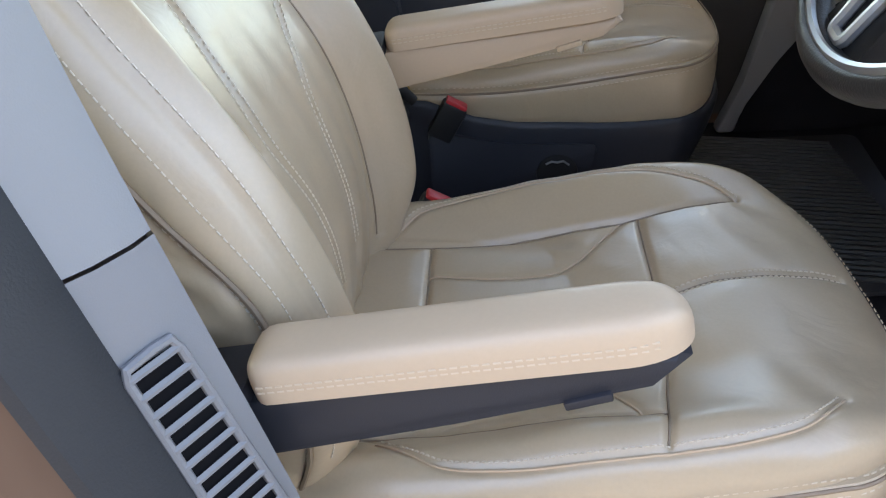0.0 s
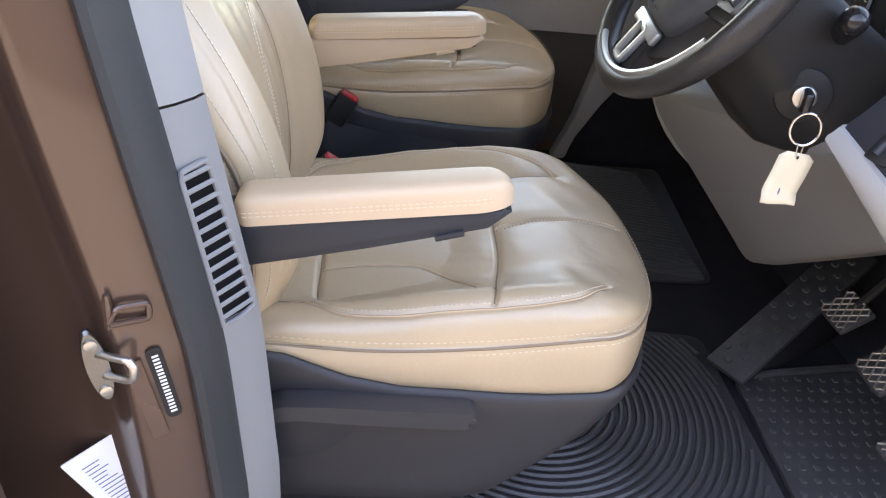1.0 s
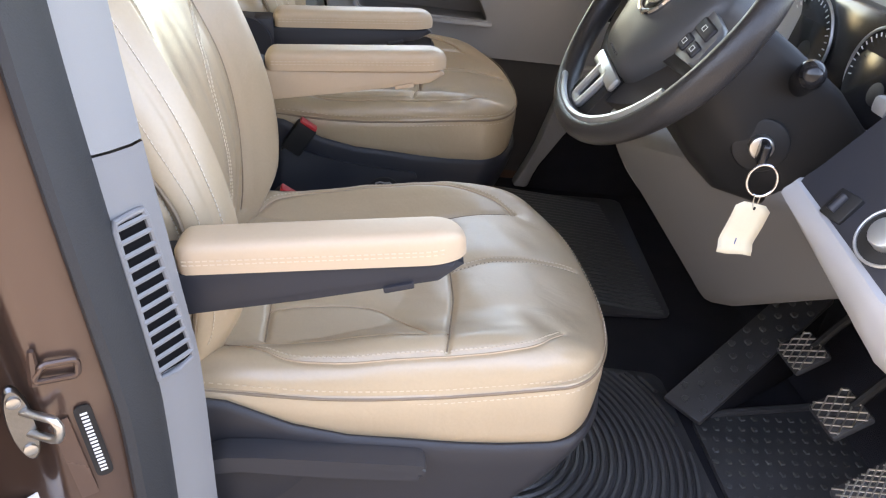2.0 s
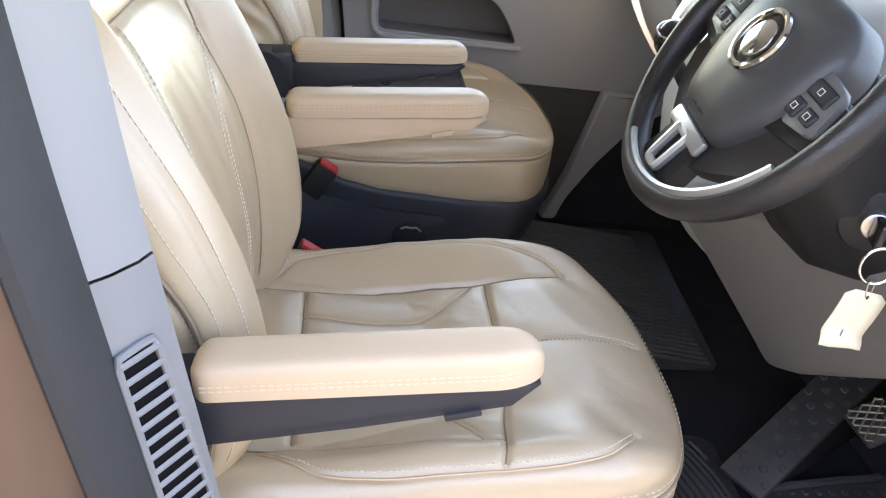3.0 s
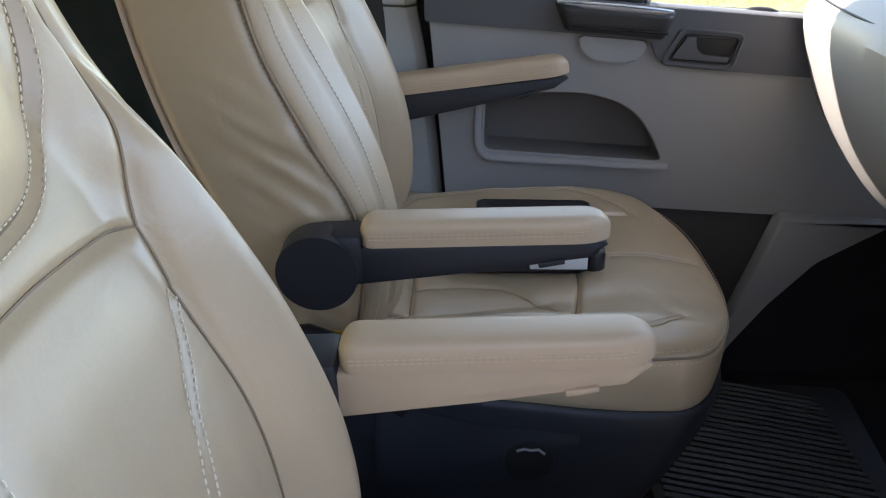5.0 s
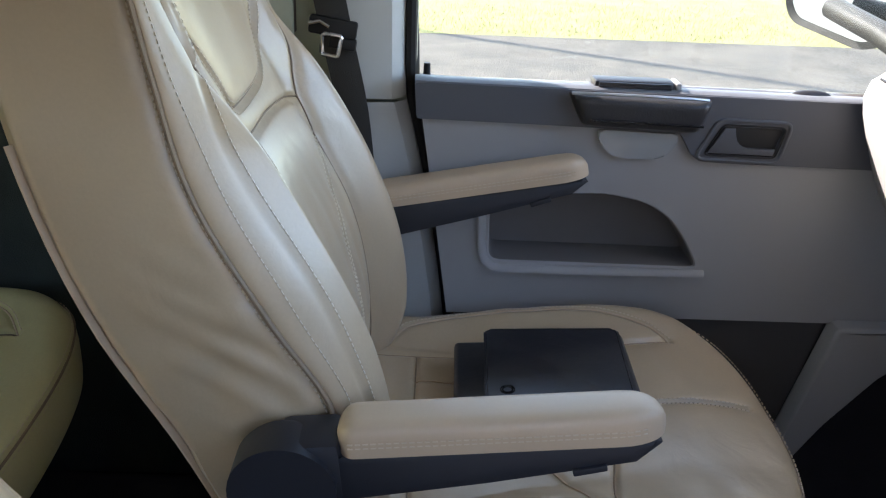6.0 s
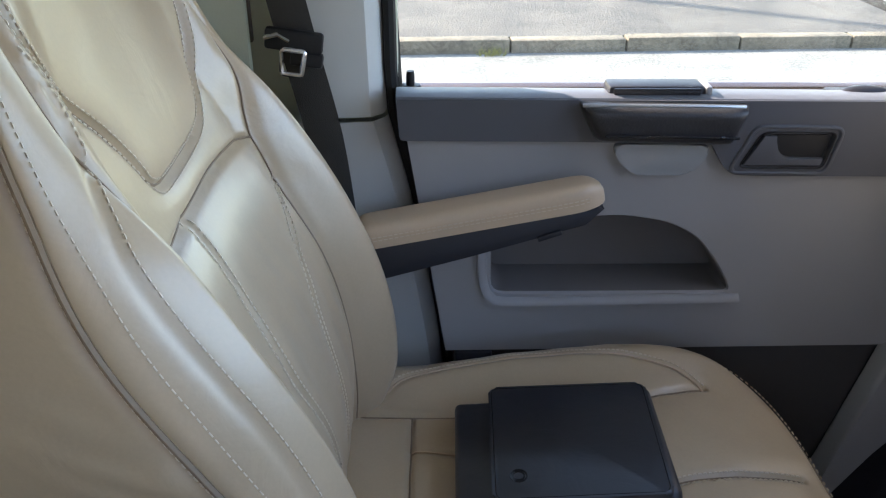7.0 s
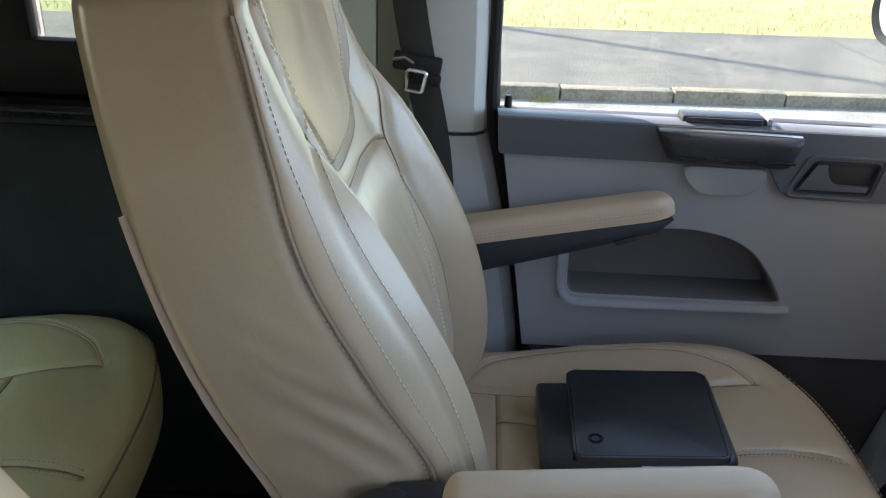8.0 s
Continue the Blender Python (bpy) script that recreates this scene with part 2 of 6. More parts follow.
class Seams:
    """Seam lines on a skin, asked for their groove depth at a point."""
    def __init__(self, lines):
        self.lines = [np.array(way(k, 40)) for k in lines]
        self.all = np.concatenate([np.stack([l[:-1], l[1:]], 1) for l in self.lines])

    def field(self, pts, width=0.0042):
        out = np.empty(len(pts))
        a, ab = self.all[:, 0], self.all[:, 1] - self.all[:, 0]
        sq = (ab * ab).sum(1) + 1e-12
        for i in range(0, len(pts), 2000):
            p = pts[i:i + 2000, None]
            t = np.clip(((p - a) * ab).sum(2) / sq, 0, 1)
            d2 = (((a + t[..., None] * ab) - p) ** 2).sum(2).min(1)
            out[i:i + 2000] = np.exp(-d2 / width**2) + 0.5 * np.exp(-d2 / 0.020**2)
        return out

    def depth(self, p, width=0.0042):
        a, b = self.all[:, 0], self.all[:, 1]
        ab = b - a
        t = np.clip(((p - a) * ab).sum(1) / ((ab * ab).sum(1) + 1e-12), 0, 1)
        d = np.sqrt((((a + t[:, None] * ab) - p) ** 2).sum(1).min())
        return math.exp(-((d / width) ** 2)) + 0.5 * math.exp(-((d / 0.020) ** 2))


def stitches(bm, lines, surface, shift=0.0055, pitch=0.0060, size=0.0009):
    """Thread dashes beside seam lines; surface maps plane points to (place, normal)."""
    for knots in lines:
        pts = way(knots, 120)
        length = sum(math.dist(a, b) for a, b in zip(pts, pts[1:]))
        n = max(2, int(length / pitch))
        fine = way(knots, n * 2 + 1)
        for i in range(0, 2 * n - 1, 2):
            a, b = Vector(fine[i]), Vector(fine[i + 1])
            d = b - a
            if d.length < 1e-6:
                continue
            side = Vector((-d.y, d.x)).normalized() * shift
            a, b = a + side, a + d * 1.25 + side
            (pa, na), (pb, nb) = surface(*a), surface(*b)
            nn = (na + nb).normalized()
            t = (pb - pa).normalized()
            s = t.cross(nn).normalized() * size
            h = nn * size * 0.7
            vs = [bm.verts.new(q) for q in (pa - s - h, pa + s - h, pb + s - h, pb - s - h, pa - s * 0.6 + h * 0.4, pa + s * 0.6 + h * 0.4, pb + s * 0.6 + h * 0.4, pb - s * 0.6 + h * 0.4)]
            mid = (pa + pb) / 2 + h * 1.5
            top = [bm.verts.new(mid - s * 0.7), bm.verts.new(mid + s * 0.7)]
            for f in ((0, 1, 5, 4), (2, 3, 7, 6)):
                bm.faces.new([vs[k] for k in f])
            for q in ((vs[4], vs[5], top[1], top[0]), (top[0], top[1], vs[6], vs[7]), (vs[1], vs[2], vs[6], top[1], vs[5]), (vs[3], vs[0], vs[4], top[0], vs[7])):
                bm.faces.new(q)
    return bm

# ---- captain seats ----
FLOOR = 0.66
CUSHION_LINES = [
    [(0.214, -0.236), (0.228, -0.17), (0.244, -0.09), (0.250, 0.0), (0.252, 0.08), (0.255, 0.143)],
    [(-0.012, -0.16), (-0.007, 0.0), (-0.004, 0.155)],
    [(-0.12, -0.168), (-0.02, -0.172), (0.05, -0.178), (0.13, -0.186), (0.222, -0.200)],
    [(-0.12, 0.160), (-0.004, 0.155), (0.10, 0.152), (0.18, 0.147), (0.255, 0.143), (0.32, 0.148), (0.378, 0.163)],
    [(0.252, -0.012), (0.33, 0.0), (0.41, 0.004), (0.446, 0.003)],
]
CREASE_LINES = [
    [(-0.045, -0.185), (-0.018, -0.209), (0.02, -0.230), (0.10, -0.240), (0.20, -0.243), (0.28, -0.240), (0.335, -0.226), (0.374, -0.195)],
    [(-0.045, 0.185), (-0.018, 0.205), (0.03, 0.216), (0.10, 0.222), (0.20, 0.222), (0.28, 0.212), (0.345, 0.192), (0.378, 0.163)],
    [(-0.010, -0.088), (0.07, -0.076), (0.13, -0.084), (0.17, -0.122), (0.200, -0.195)],
    [(-0.004, 0.092), (0.07, 0.078), (0.13, 0.074), (0.17, 0.084), (0.232, 0.141)],
]
CUSHION_SEAMS = Seams(CUSHION_LINES)
CREASES = Seams(CREASE_LINES)


def cushion_point(x, y, rise=0.060):
    """Height of the cushion's upper skin, without seams."""
    v = abs(y) / 0.264
    z = 1.045 + rise * step(-0.02, 0.33, x) - 0.02 * step(-0.02, -0.14, x)
    z += 0.042 * step(0.46, 0.84, v) * (1 - 0.80 * step(0.10, 0.40, x)) + 0.004 * step(0.7, 0.85, v)
    z += 0.010 * math.exp(-(((x - 0.33) / 0.07) ** 2)) * (1 - v * v * 0.5)
    for cy, cx in ((0.06, 0.10), (-0.04, 0.17)):
        z -= 0.006 * math.exp(-(((y - cy) / 0.07) ** 2) - (((x - cx) / 0.07) ** 2))
    z += 0.0034 * noise.noise((x * 12, (y + x * 0.6) * 48, 2.2)) * math.exp(-(((x - 0.10) / 0.09) ** 2) - (((abs(y) - 0.10) / 0.06) ** 2))
    z += 0.0035 * (noise.noise((x * 9, y * 9, 3.1)) + 0.5 * noise.noise((x * 26 + y * 9, y * 12, 7.7)))
    return z


def cushion_half(u):
    return (0.266 - 0.022 * (1 - u) ** 2) * (1 - 0.04 * u**5)


def cushion_front(v):
    return 0.36 + 0.110 * max(0.0, 1 - abs(v) ** 2.6) ** 0.5


def cushion_seam(x):
    """Height of the seam round the cushion's flank."""
    return 1.053 + 0.030 * step(0.02, 0.42, x)


def cushion_skin(u, v, rise=0.060):
    """The skin's place for u rear to front, v side to side: a top that rolls over into the flank seam."""
    x, y = -0.135 + (cushion_front(v) + 0.135) * u, v * cushion_half(u)
    a = max(0.0, 1 - (1 - abs(v)) * 0.264 / 0.052)
    b = max(0.0, 1 - (1 - u) * 0.62 / 0.075)
    q = min(1.0, (a**2.4 + b**2.4) ** (1 / 2.4))
    low = cushion_seam(x)
    return x, y, low + (max(cushion_point(x, y, rise), low + 0.012) - low) * (1 - q**2.2) ** 0.5


def cushion_at(x, y, rise=0.060):
    u, v = 0.5, 0.0
    for _ in range(6):
        v = max(-1.0, min(1.0, y / cushion_half(u)))
        u = max(0.0, min(1.0, (x + 0.135) / (cushion_front(v) + 0.135)))
    return Vector(cushion_skin(u, v, rise))


def cushion_foot(x):
    """Height at which the flank meets the base."""
    return curve(x, (-0.14, -0.05, 0.015, 0.085, 0.175, 0.265, 0.36, 0.49), (1.050, 1.045, 1.018, 1.002, 0.997, 0.991, 0.990, 0.998))


FLANK = ((0.0016, 0.002), (0.0010, 0.0045), (0.0028, 0.008), (0.0042, 0.016), (0.0056, 0.030), (0.0058, 0.046), (0.0054, 0.062), (0.0040, 0.076), (-0.002, 0.088), (-0.03, 0.096))


def cushion(parent, name="cushion", mat=LEATHER, rise=0.060):
    nu, nv = 290, 240
    bm = bmesh.new()
    pts = []
    for i in range(nu + 1):
        u = math.sin(i / nu * math.pi / 2 * 0.93) / math.sin(math.pi / 2 * 0.93)
        for j in range(nv + 1):
            v = math.sin((j / nv * 2 - 1) * math.pi / 2 * 0.94) / math.sin(math.pi / 2 * 0.94)
            pts.append(Vector(cushion_skin(u, v, rise)))
    flat = np.array([p.xy for p in pts])
    grooves = 0.0052 * CUSHION_SEAMS.field(flat) + 0.0030 * CREASES.field(flat, 0.0045)
    for p, g in zip(pts, grooves):
        p.z -= g
    rows = [pts[i * (nv + 1):(i + 1) * (nv + 1)] for i in range(nu + 1)]
    vs = sheet(bm, rows)
    rim = [vs[i][0] for i in range(nu + 1)] + [vs[nu][j] for j in range(1, nv)] + [vs[i][nv] for i in range(nu, -1, -1)] + [vs[0][j] for j in range(nv - 1, 0, -1)]
    n = len(rim)
    base = [v.co.copy() for v in rim]
    out = []
    for i in range(n):
        d = base[(i + 5) % n] - base[i - 5]
        out.append(Vector((-d.y, d.x, 0)).normalized())
    if (base[n // 8] + out[n // 8] * 0.01).xy.length < base[n // 8].xy.length:
        out = [-o for o in out]
    last = rim
    for k, drop in FLANK:
        ring = []
        for b, o in zip(base, out):
            wob = 0.0025 * noise.noise(b * 8) * step(0.01, 0.05, drop)
            foot = cushion_foot(b.x) - 0.012
            p = b + o * (k + wob)
            ring.append(bm.verts.new((p.x, p.y, b.z + (foot - b.z) * min(drop / 0.088, 1.0))))
        for i in range(n):
            bm.faces.new((last[i], last[(i + 1) % n], ring[(i + 1) % n], ring[i]))
        last = ring
    bm.faces.new(last)
    ob = part(name, bm, mat, parent)

    def on(x, y):
        p = cushion_at(x, y, rise)
        e = 0.003
        px, py = cushion_at(x + e, y, rise), cushion_at(x, y + e, rise)
        nn = (px - p).cross(py - p).normalized()
        if nn.z < 0:
            nn = -nn
        p.z -= 0.0052 * CUSHION_SEAMS.depth((x, y)) + 0.0030 * CREASES.depth((x, y), 0.0045)
        return p + nn * 0.0007, nn
    st = bmesh.new()
    stitches(st, [CUSHION_LINES[4], CREASE_LINES[0], CREASE_LINES[1]], on)
    stitches(st, [CUSHION_LINES[4]], on, shift=-0.006)
    se = bmesh.new()
    laid(se, CUSHION_LINES, on)
    for line in CREASE_LINES:
        fo = bmesh.new()
        laid(fo, [line], on, 0.0014, -0.0006)
        part("piped_fold", fo, ARM_LEATHER, ob, "pale piped fold")
    tube(se, [(b.x + o.x * 0.0022, b.y + o.y * 0.0022, b.z - 0.0035) for b, o in zip(base[::2], out[::2])], 0.0022, 6, closed=True)
    part("seam_line", se, PIPING, ob, "dark seam lines")
    # two rows of thread, above and below the flank seam
    for lift, push in ((0.0065, -0.0004), (-0.0125, 0.0034)):
        walked = 0.0
        for i in range(n):
            a, b = base[i], base[(i + 1) % n]
            if a.x < -0.125:
                continue
            walked += (b - a).length
            if walked < 0.0075:
                continue
            walked = 0.0
            t = (b - a).normalized()
            p = a + out[i] * push
            p.z = a.z + lift
            s, h = Vector((0, 0, 0.0008)), out[i] * 0.0004
            q = [st.verts.new(c) for c in (p - s - h, p + s - h, p + t * 0.005 + s - h, p + t * 0.005 - s - h)]
            w = [st.verts.new(c) for c in (p - s * 0.6 + h, p + s * 0.6 + h, p + t * 0.0045 + s * 0.6 + h, p + t * 0.0045 - s * 0.6 + h)]
            st.faces.new(w)
            for k in range(4):
                st.faces.new((q[k], q[(k + 1) % 4], w[(k + 1) % 4], w[k]))
    tagged(part("stitching", st, THREAD, ob, "cream double stitching", flat=True), kind="stuff")
    return ob


CREST_Z = (1.00, 1.06, 1.13, 1.24, 1.366, 1.49, 1.56, 1.65, 1.71)
CREST_X = (-0.075, -0.045, -0.022, -0.034, -0.080, -0.150, -0.200, -0.240, -0.262)
MID_Z = (1.00, 1.10, 1.20, 1.31, 1.40, 1.45, 1.50, 1.60, 1.71)
MID_X = (-0.10, -0.084, -0.082, -0.110, -0.153, -0.182, -0.205, -0.238, -0.264)
PIPE_Z = (1.00, 1.10, 1.25, 1.35, 1.46, 1.56, 1.64, 1.71)
PIPE_X = (-0.11, -0.075, -0.082, -0.140, -0.200, -0.232, -0.252, -0.272)
REAR_Z = (1.00, 1.10, 1.20, 1.33, 1.50, 1.64, 1.71)
REAR_X = (-0.165, -0.20, -0.24, -0.305, -0.362, -0.392, -0.395)
WIDE_Z = (1.00, 1.10, 1.25, 1.38, 1.48, 1.57, 1.65, 1.71)
WIDE_Y = (0.225, 0.242, 0.250, 0.250, 0.240, 0.222, 0.205, 0.192)
BACK_LINES = [
    [(-0.156, 1.71), (-0.158, 1.64), (-0.128, 1.590), (-0.098, 1.556), (-0.080, 1.526), (-0.070, 1.502), (-0.058, 1.4935), (-0.035, 1.4915), (0.0, 1.491), (0.05, 1.492), (0.085, 1.496), (0.110, 1.508), (0.130, 1.530), (0.146, 1.565), (0.156, 1.62), (0.154, 1.71)],
    [(-0.156, 1.453), (-0.06, 1.461), (0.0, 1.462), (0.06, 1.461), (0.156, 1.453)],
    [(-0.156, 1.453), (-0.153, 1.39), (-0.154, 1.31), (-0.152, 1.20), (-0.154, 1.06)],
    [(0.156, 1.453), (0.153, 1.39), (0.154, 1.31), (0.152, 1.20), (0.154, 1.06)],
    [(-0.156, 1.453), (-0.168, 1.50), (-0.175, 1.53), (-0.178, 1.59), (-0.170, 1.70)],
    [(0.156, 1.453), (0.168, 1.50), (0.175, 1.53), (0.178, 1.59), (0.170, 1.70)],
    [(-0.174, 1.638), (-0.168, 1.609), (-0.178, 1.572), (-0.198, 1.542), (-0.214, 1.509), (-0.221, 1.466), (-0.224, 1.417), (-0.226, 1.346), (-0.229, 1.278), (-0.222, 1.12)],
    [(0.174, 1.638), (0.168, 1.609), (0.178, 1.572), (0.198, 1.542), (0.214, 1.509), (0.221, 1.466), (0.224, 1.417), (0.226, 1.346), (0.229, 1.278), (0.222, 1.12)],
]
BACK_SOFT = [
    [(-0.057, 1.460), (-0.066, 1.432), (-0.078, 1.378), (-0.082, 1.303), (-0.067, 1.24), (-0.04, 1.12)],
    [(0.150, 1.405), (0.102, 1.365), (0.062, 1.318), (0.046, 1.26), (0.046, 1.18), (0.05, 1.12)],
    [(-0.152, 1.385), (-0.130, 1.375), (-0.112, 1.345), (-0.104, 1.31)],
]
BACK_SEAMS = Seams(BACK_LINES[:6] + BACK_SOFT[2:])
BACK_CREASES = Seams(BACK_LINES[6:] + BACK_SOFT[:2])


def back_point(y, z):
    """Forward place of the backrest's front skin, without seams."""
    v = min(abs(y) / curve(z, WIDE_Z, WIDE_Y), 1.0)
    mid, crest, pipe = curve(z, MID_Z, MID_X), curve(z, CREST_Z, CREST_X), curve(z, PIPE_Z, PIPE_X)
    x = mid + (crest - mid) * step(0.56, 0.80, v)
    if v > 0.80:
        t = (v - 0.80) / 0.20
        x = crest + (pipe - crest) * (1 - math.sqrt(max(0.0, 1 - t * t)) * 0.55 - 0.45 * (1 - t))
    x += 0.006 * step(0.19, 0.15, abs(y)) * step(1.49, 1.43, z)
    x += 0.002 * noise.noise((y * 12, z * 9, 1.3)) + 0.0034 * noise.noise((y * 34, z * 5 + y * 10, 5.3)) * step(1.48, 1.3, z)
    return x


def side_depth(t, z, w, pipe, rear, sgn):
    """Half width of the backrest's flank, t from the piping to the rear edge, with gathers at its lower front."""
    x = pipe + (rear - pipe) * t
    fold = 0.0060 * noise.noise((x * 8 + z * 26, z * 9 - x * 20, sgn * 4.0)) * step(1.48, 1.2, z) + 0.0015 * noise.noise((x * 12, z * 12, sgn * 2.0))
    gather = 0.0065 * noise.noise((x * 5, (z + x * 0.55) * 42, sgn * 7.0)) * step(1.46, 1.30, z) * step(0.02, 0.15, t) * step(0.85, 0.35, t)
    y = w * (1 - 0.02 * t) - 0.007 * math.exp(-((t / 0.06) ** 2)) + 0.006 * math.sin(t * math.pi) + fold * step(0, 0.12, t) + gather
    return y - 0.012 * step(0.9, 1.0, t) ** 2


def backrest(parent, recline, yaw, shift=(0.0, 0.0)):
    turn = Matrix.Translation((-0.10 + shift[0], 0, 1.02 + shift[1])) @ Matrix.Rotation(radians(yaw), 4, "Z") @ Matrix.Rotation(radians(-recline), 4, "Y") @ Matrix.Translation((0.10, 0, -1.02))
    nz, nf = 250, 240
    bm = bmesh.new()
    rows, pipes = [], ([], [])
    top = 1.668
    levels = [1.00 + (top - 1.00) * i / nz for i in range(nz + 1)] + [None] * 7
    for li, z in enumerate(levels):
        cap = 0.0
        if z is None:
            k = (li - nz) / 7
            cap, zz = 1 - math.cos(k * math.pi / 2), top + 0.032 * math.sin(k * math.pi / 2)
            z = top
        else:
            zz = z
        w = curve(z, WIDE_Z, WIDE_Y)
        ys = [math.sin((j / nf * 2 - 1) * math.pi / 2) * w for j in range(nf + 1)]
        flat = np.array([(y, z) for y in ys])
        grooves = 0.0068 * BACK_SEAMS.field(flat) + 0.0026 * BACK_CREASES.field(flat)
        row = [Vector((back_point(y, z) - g, y, zz)) for y, g in zip(ys, grooves)]
        pipe, rear = curve(z, PIPE_Z, PIPE_X), curve(z, REAR_Z, REAR_X)
        pipes[0].append(turn @ Vector((row[0].x - 0.003, row[0].y - 0.001, zz)))
        pipes[1].append(turn @ Vector((row[-1].x - 0.003, row[-1].y + 0.001, zz)))
        for sgn in (1, -1):
            side = []
            for s in range(1, 26):
                t = s / 26
                x = pipe + (rear - pipe) * t
                y = side_depth(t, z, w, pipe, rear, sgn)
                side.append(Vector((x, sgn * y, zz)))
            if sgn == 1:
                row += side
                row += [Vector((rear - 0.006, (w - 0.022) * (1 - 2 * q / 13), zz)) for q in range(14)]
                back = row
            else:
                row = back + side[::-1]
        mid = (pipe + rear) / 2
        row = [Vector((mid + (p.x - mid) * (1 - cap * 0.75), p.y * (1 - cap * 0.55), p.z)) for p in row]
        rows.append([turn @ p for p in row])
    vs = sheet(bm, rows, True)
    bm.faces.new(vs[0][::-1])
    bm.faces.new(vs[-1])
    ob = part("backrest", bm, LEATHER, parent)
    for line in pipes:
        b = bmesh.new()
        tube(b, line[4:nz + 1:2], 0.0027, 6)
        part("piping", b, PIPING, ob, "dark seam piping")

    def on(y, z):
        x = back_point(y, z) - 0.0068 * BACK_SEAMS.depth((y, z)) - 0.0026 * BACK_CREASES.depth((y, z))
        e = 0.004
        dx = (back_point(y + e, z) - back_point(y - e, z)) / (2 * e)
        dz = (back_point(y, z + e) - back_point(y, z - e)) / (2 * e)
        nn = Vector((1, -dx, -dz)).normalized()
        return turn @ (Vector((x, y, z)) + nn * 0.0010), (turn.to_3x3() @ nn).normalized()
    se = bmesh.new()
    laid(se, BACK_LINES[:6] + BACK_SOFT[2:], on)
    part("seam_line", se, PIPING, ob, "dark seam lines")
    st = bmesh.new()
    stitches(st, [BACK_LINES[0], BACK_LINES[6], BACK_SOFT[0], BACK_SOFT[1]], on, size=0.0007)
    stitches(st, [BACK_SOFT[0], BACK_SOFT[1]], on, shift=-0.006, size=0.0006)
    stitches(st, [BACK_LINES[0]], on, shift=-0.006, size=0.0006)
    for s in (-1, 1):
        def flank(t, z):
            pipe, rear, w = curve(z, PIPE_Z, PIPE_X), curve(z, REAR_Z, REAR_X), curve(z, WIDE_Z, WIDE_Y)
            return turn @ Vector((pipe + (rear - pipe) * t, s * (side_depth(t, z, w, pipe, rear, s) + 0.0005), z)), Vector((0, s, 0))
        levels = [1.08 + 0.058 * k for k in range(11)]
        if s < 0:
            stitches(st, [[(s * 0.972 * curve(z, WIDE_Z, WIDE_Y), z) for z in levels]], on, shift=0, size=0.0006)
            stitches(st, [[(0.055, z) for z in levels]], flank, shift=0, size=0.0008)
        ed = bmesh.new()
        tube(ed, [turn @ Vector((curve(z, REAR_Z, REAR_X) - 0.001, s * (curve(z, WIDE_Z, WIDE_Y) - 0.012), z)) for z in (1.02 + 0.03 * k for k in range(17))], 0.0042, 8, flat=0.6)
        part("rear_edge_strip", ed, ARM_LEATHER, ob, "pale edge strip of the seat back")
    tagged(part("stitching", st, BACK_THREAD, ob, "cream double stitching", flat=True), kind="stuff")
    return ob, turn


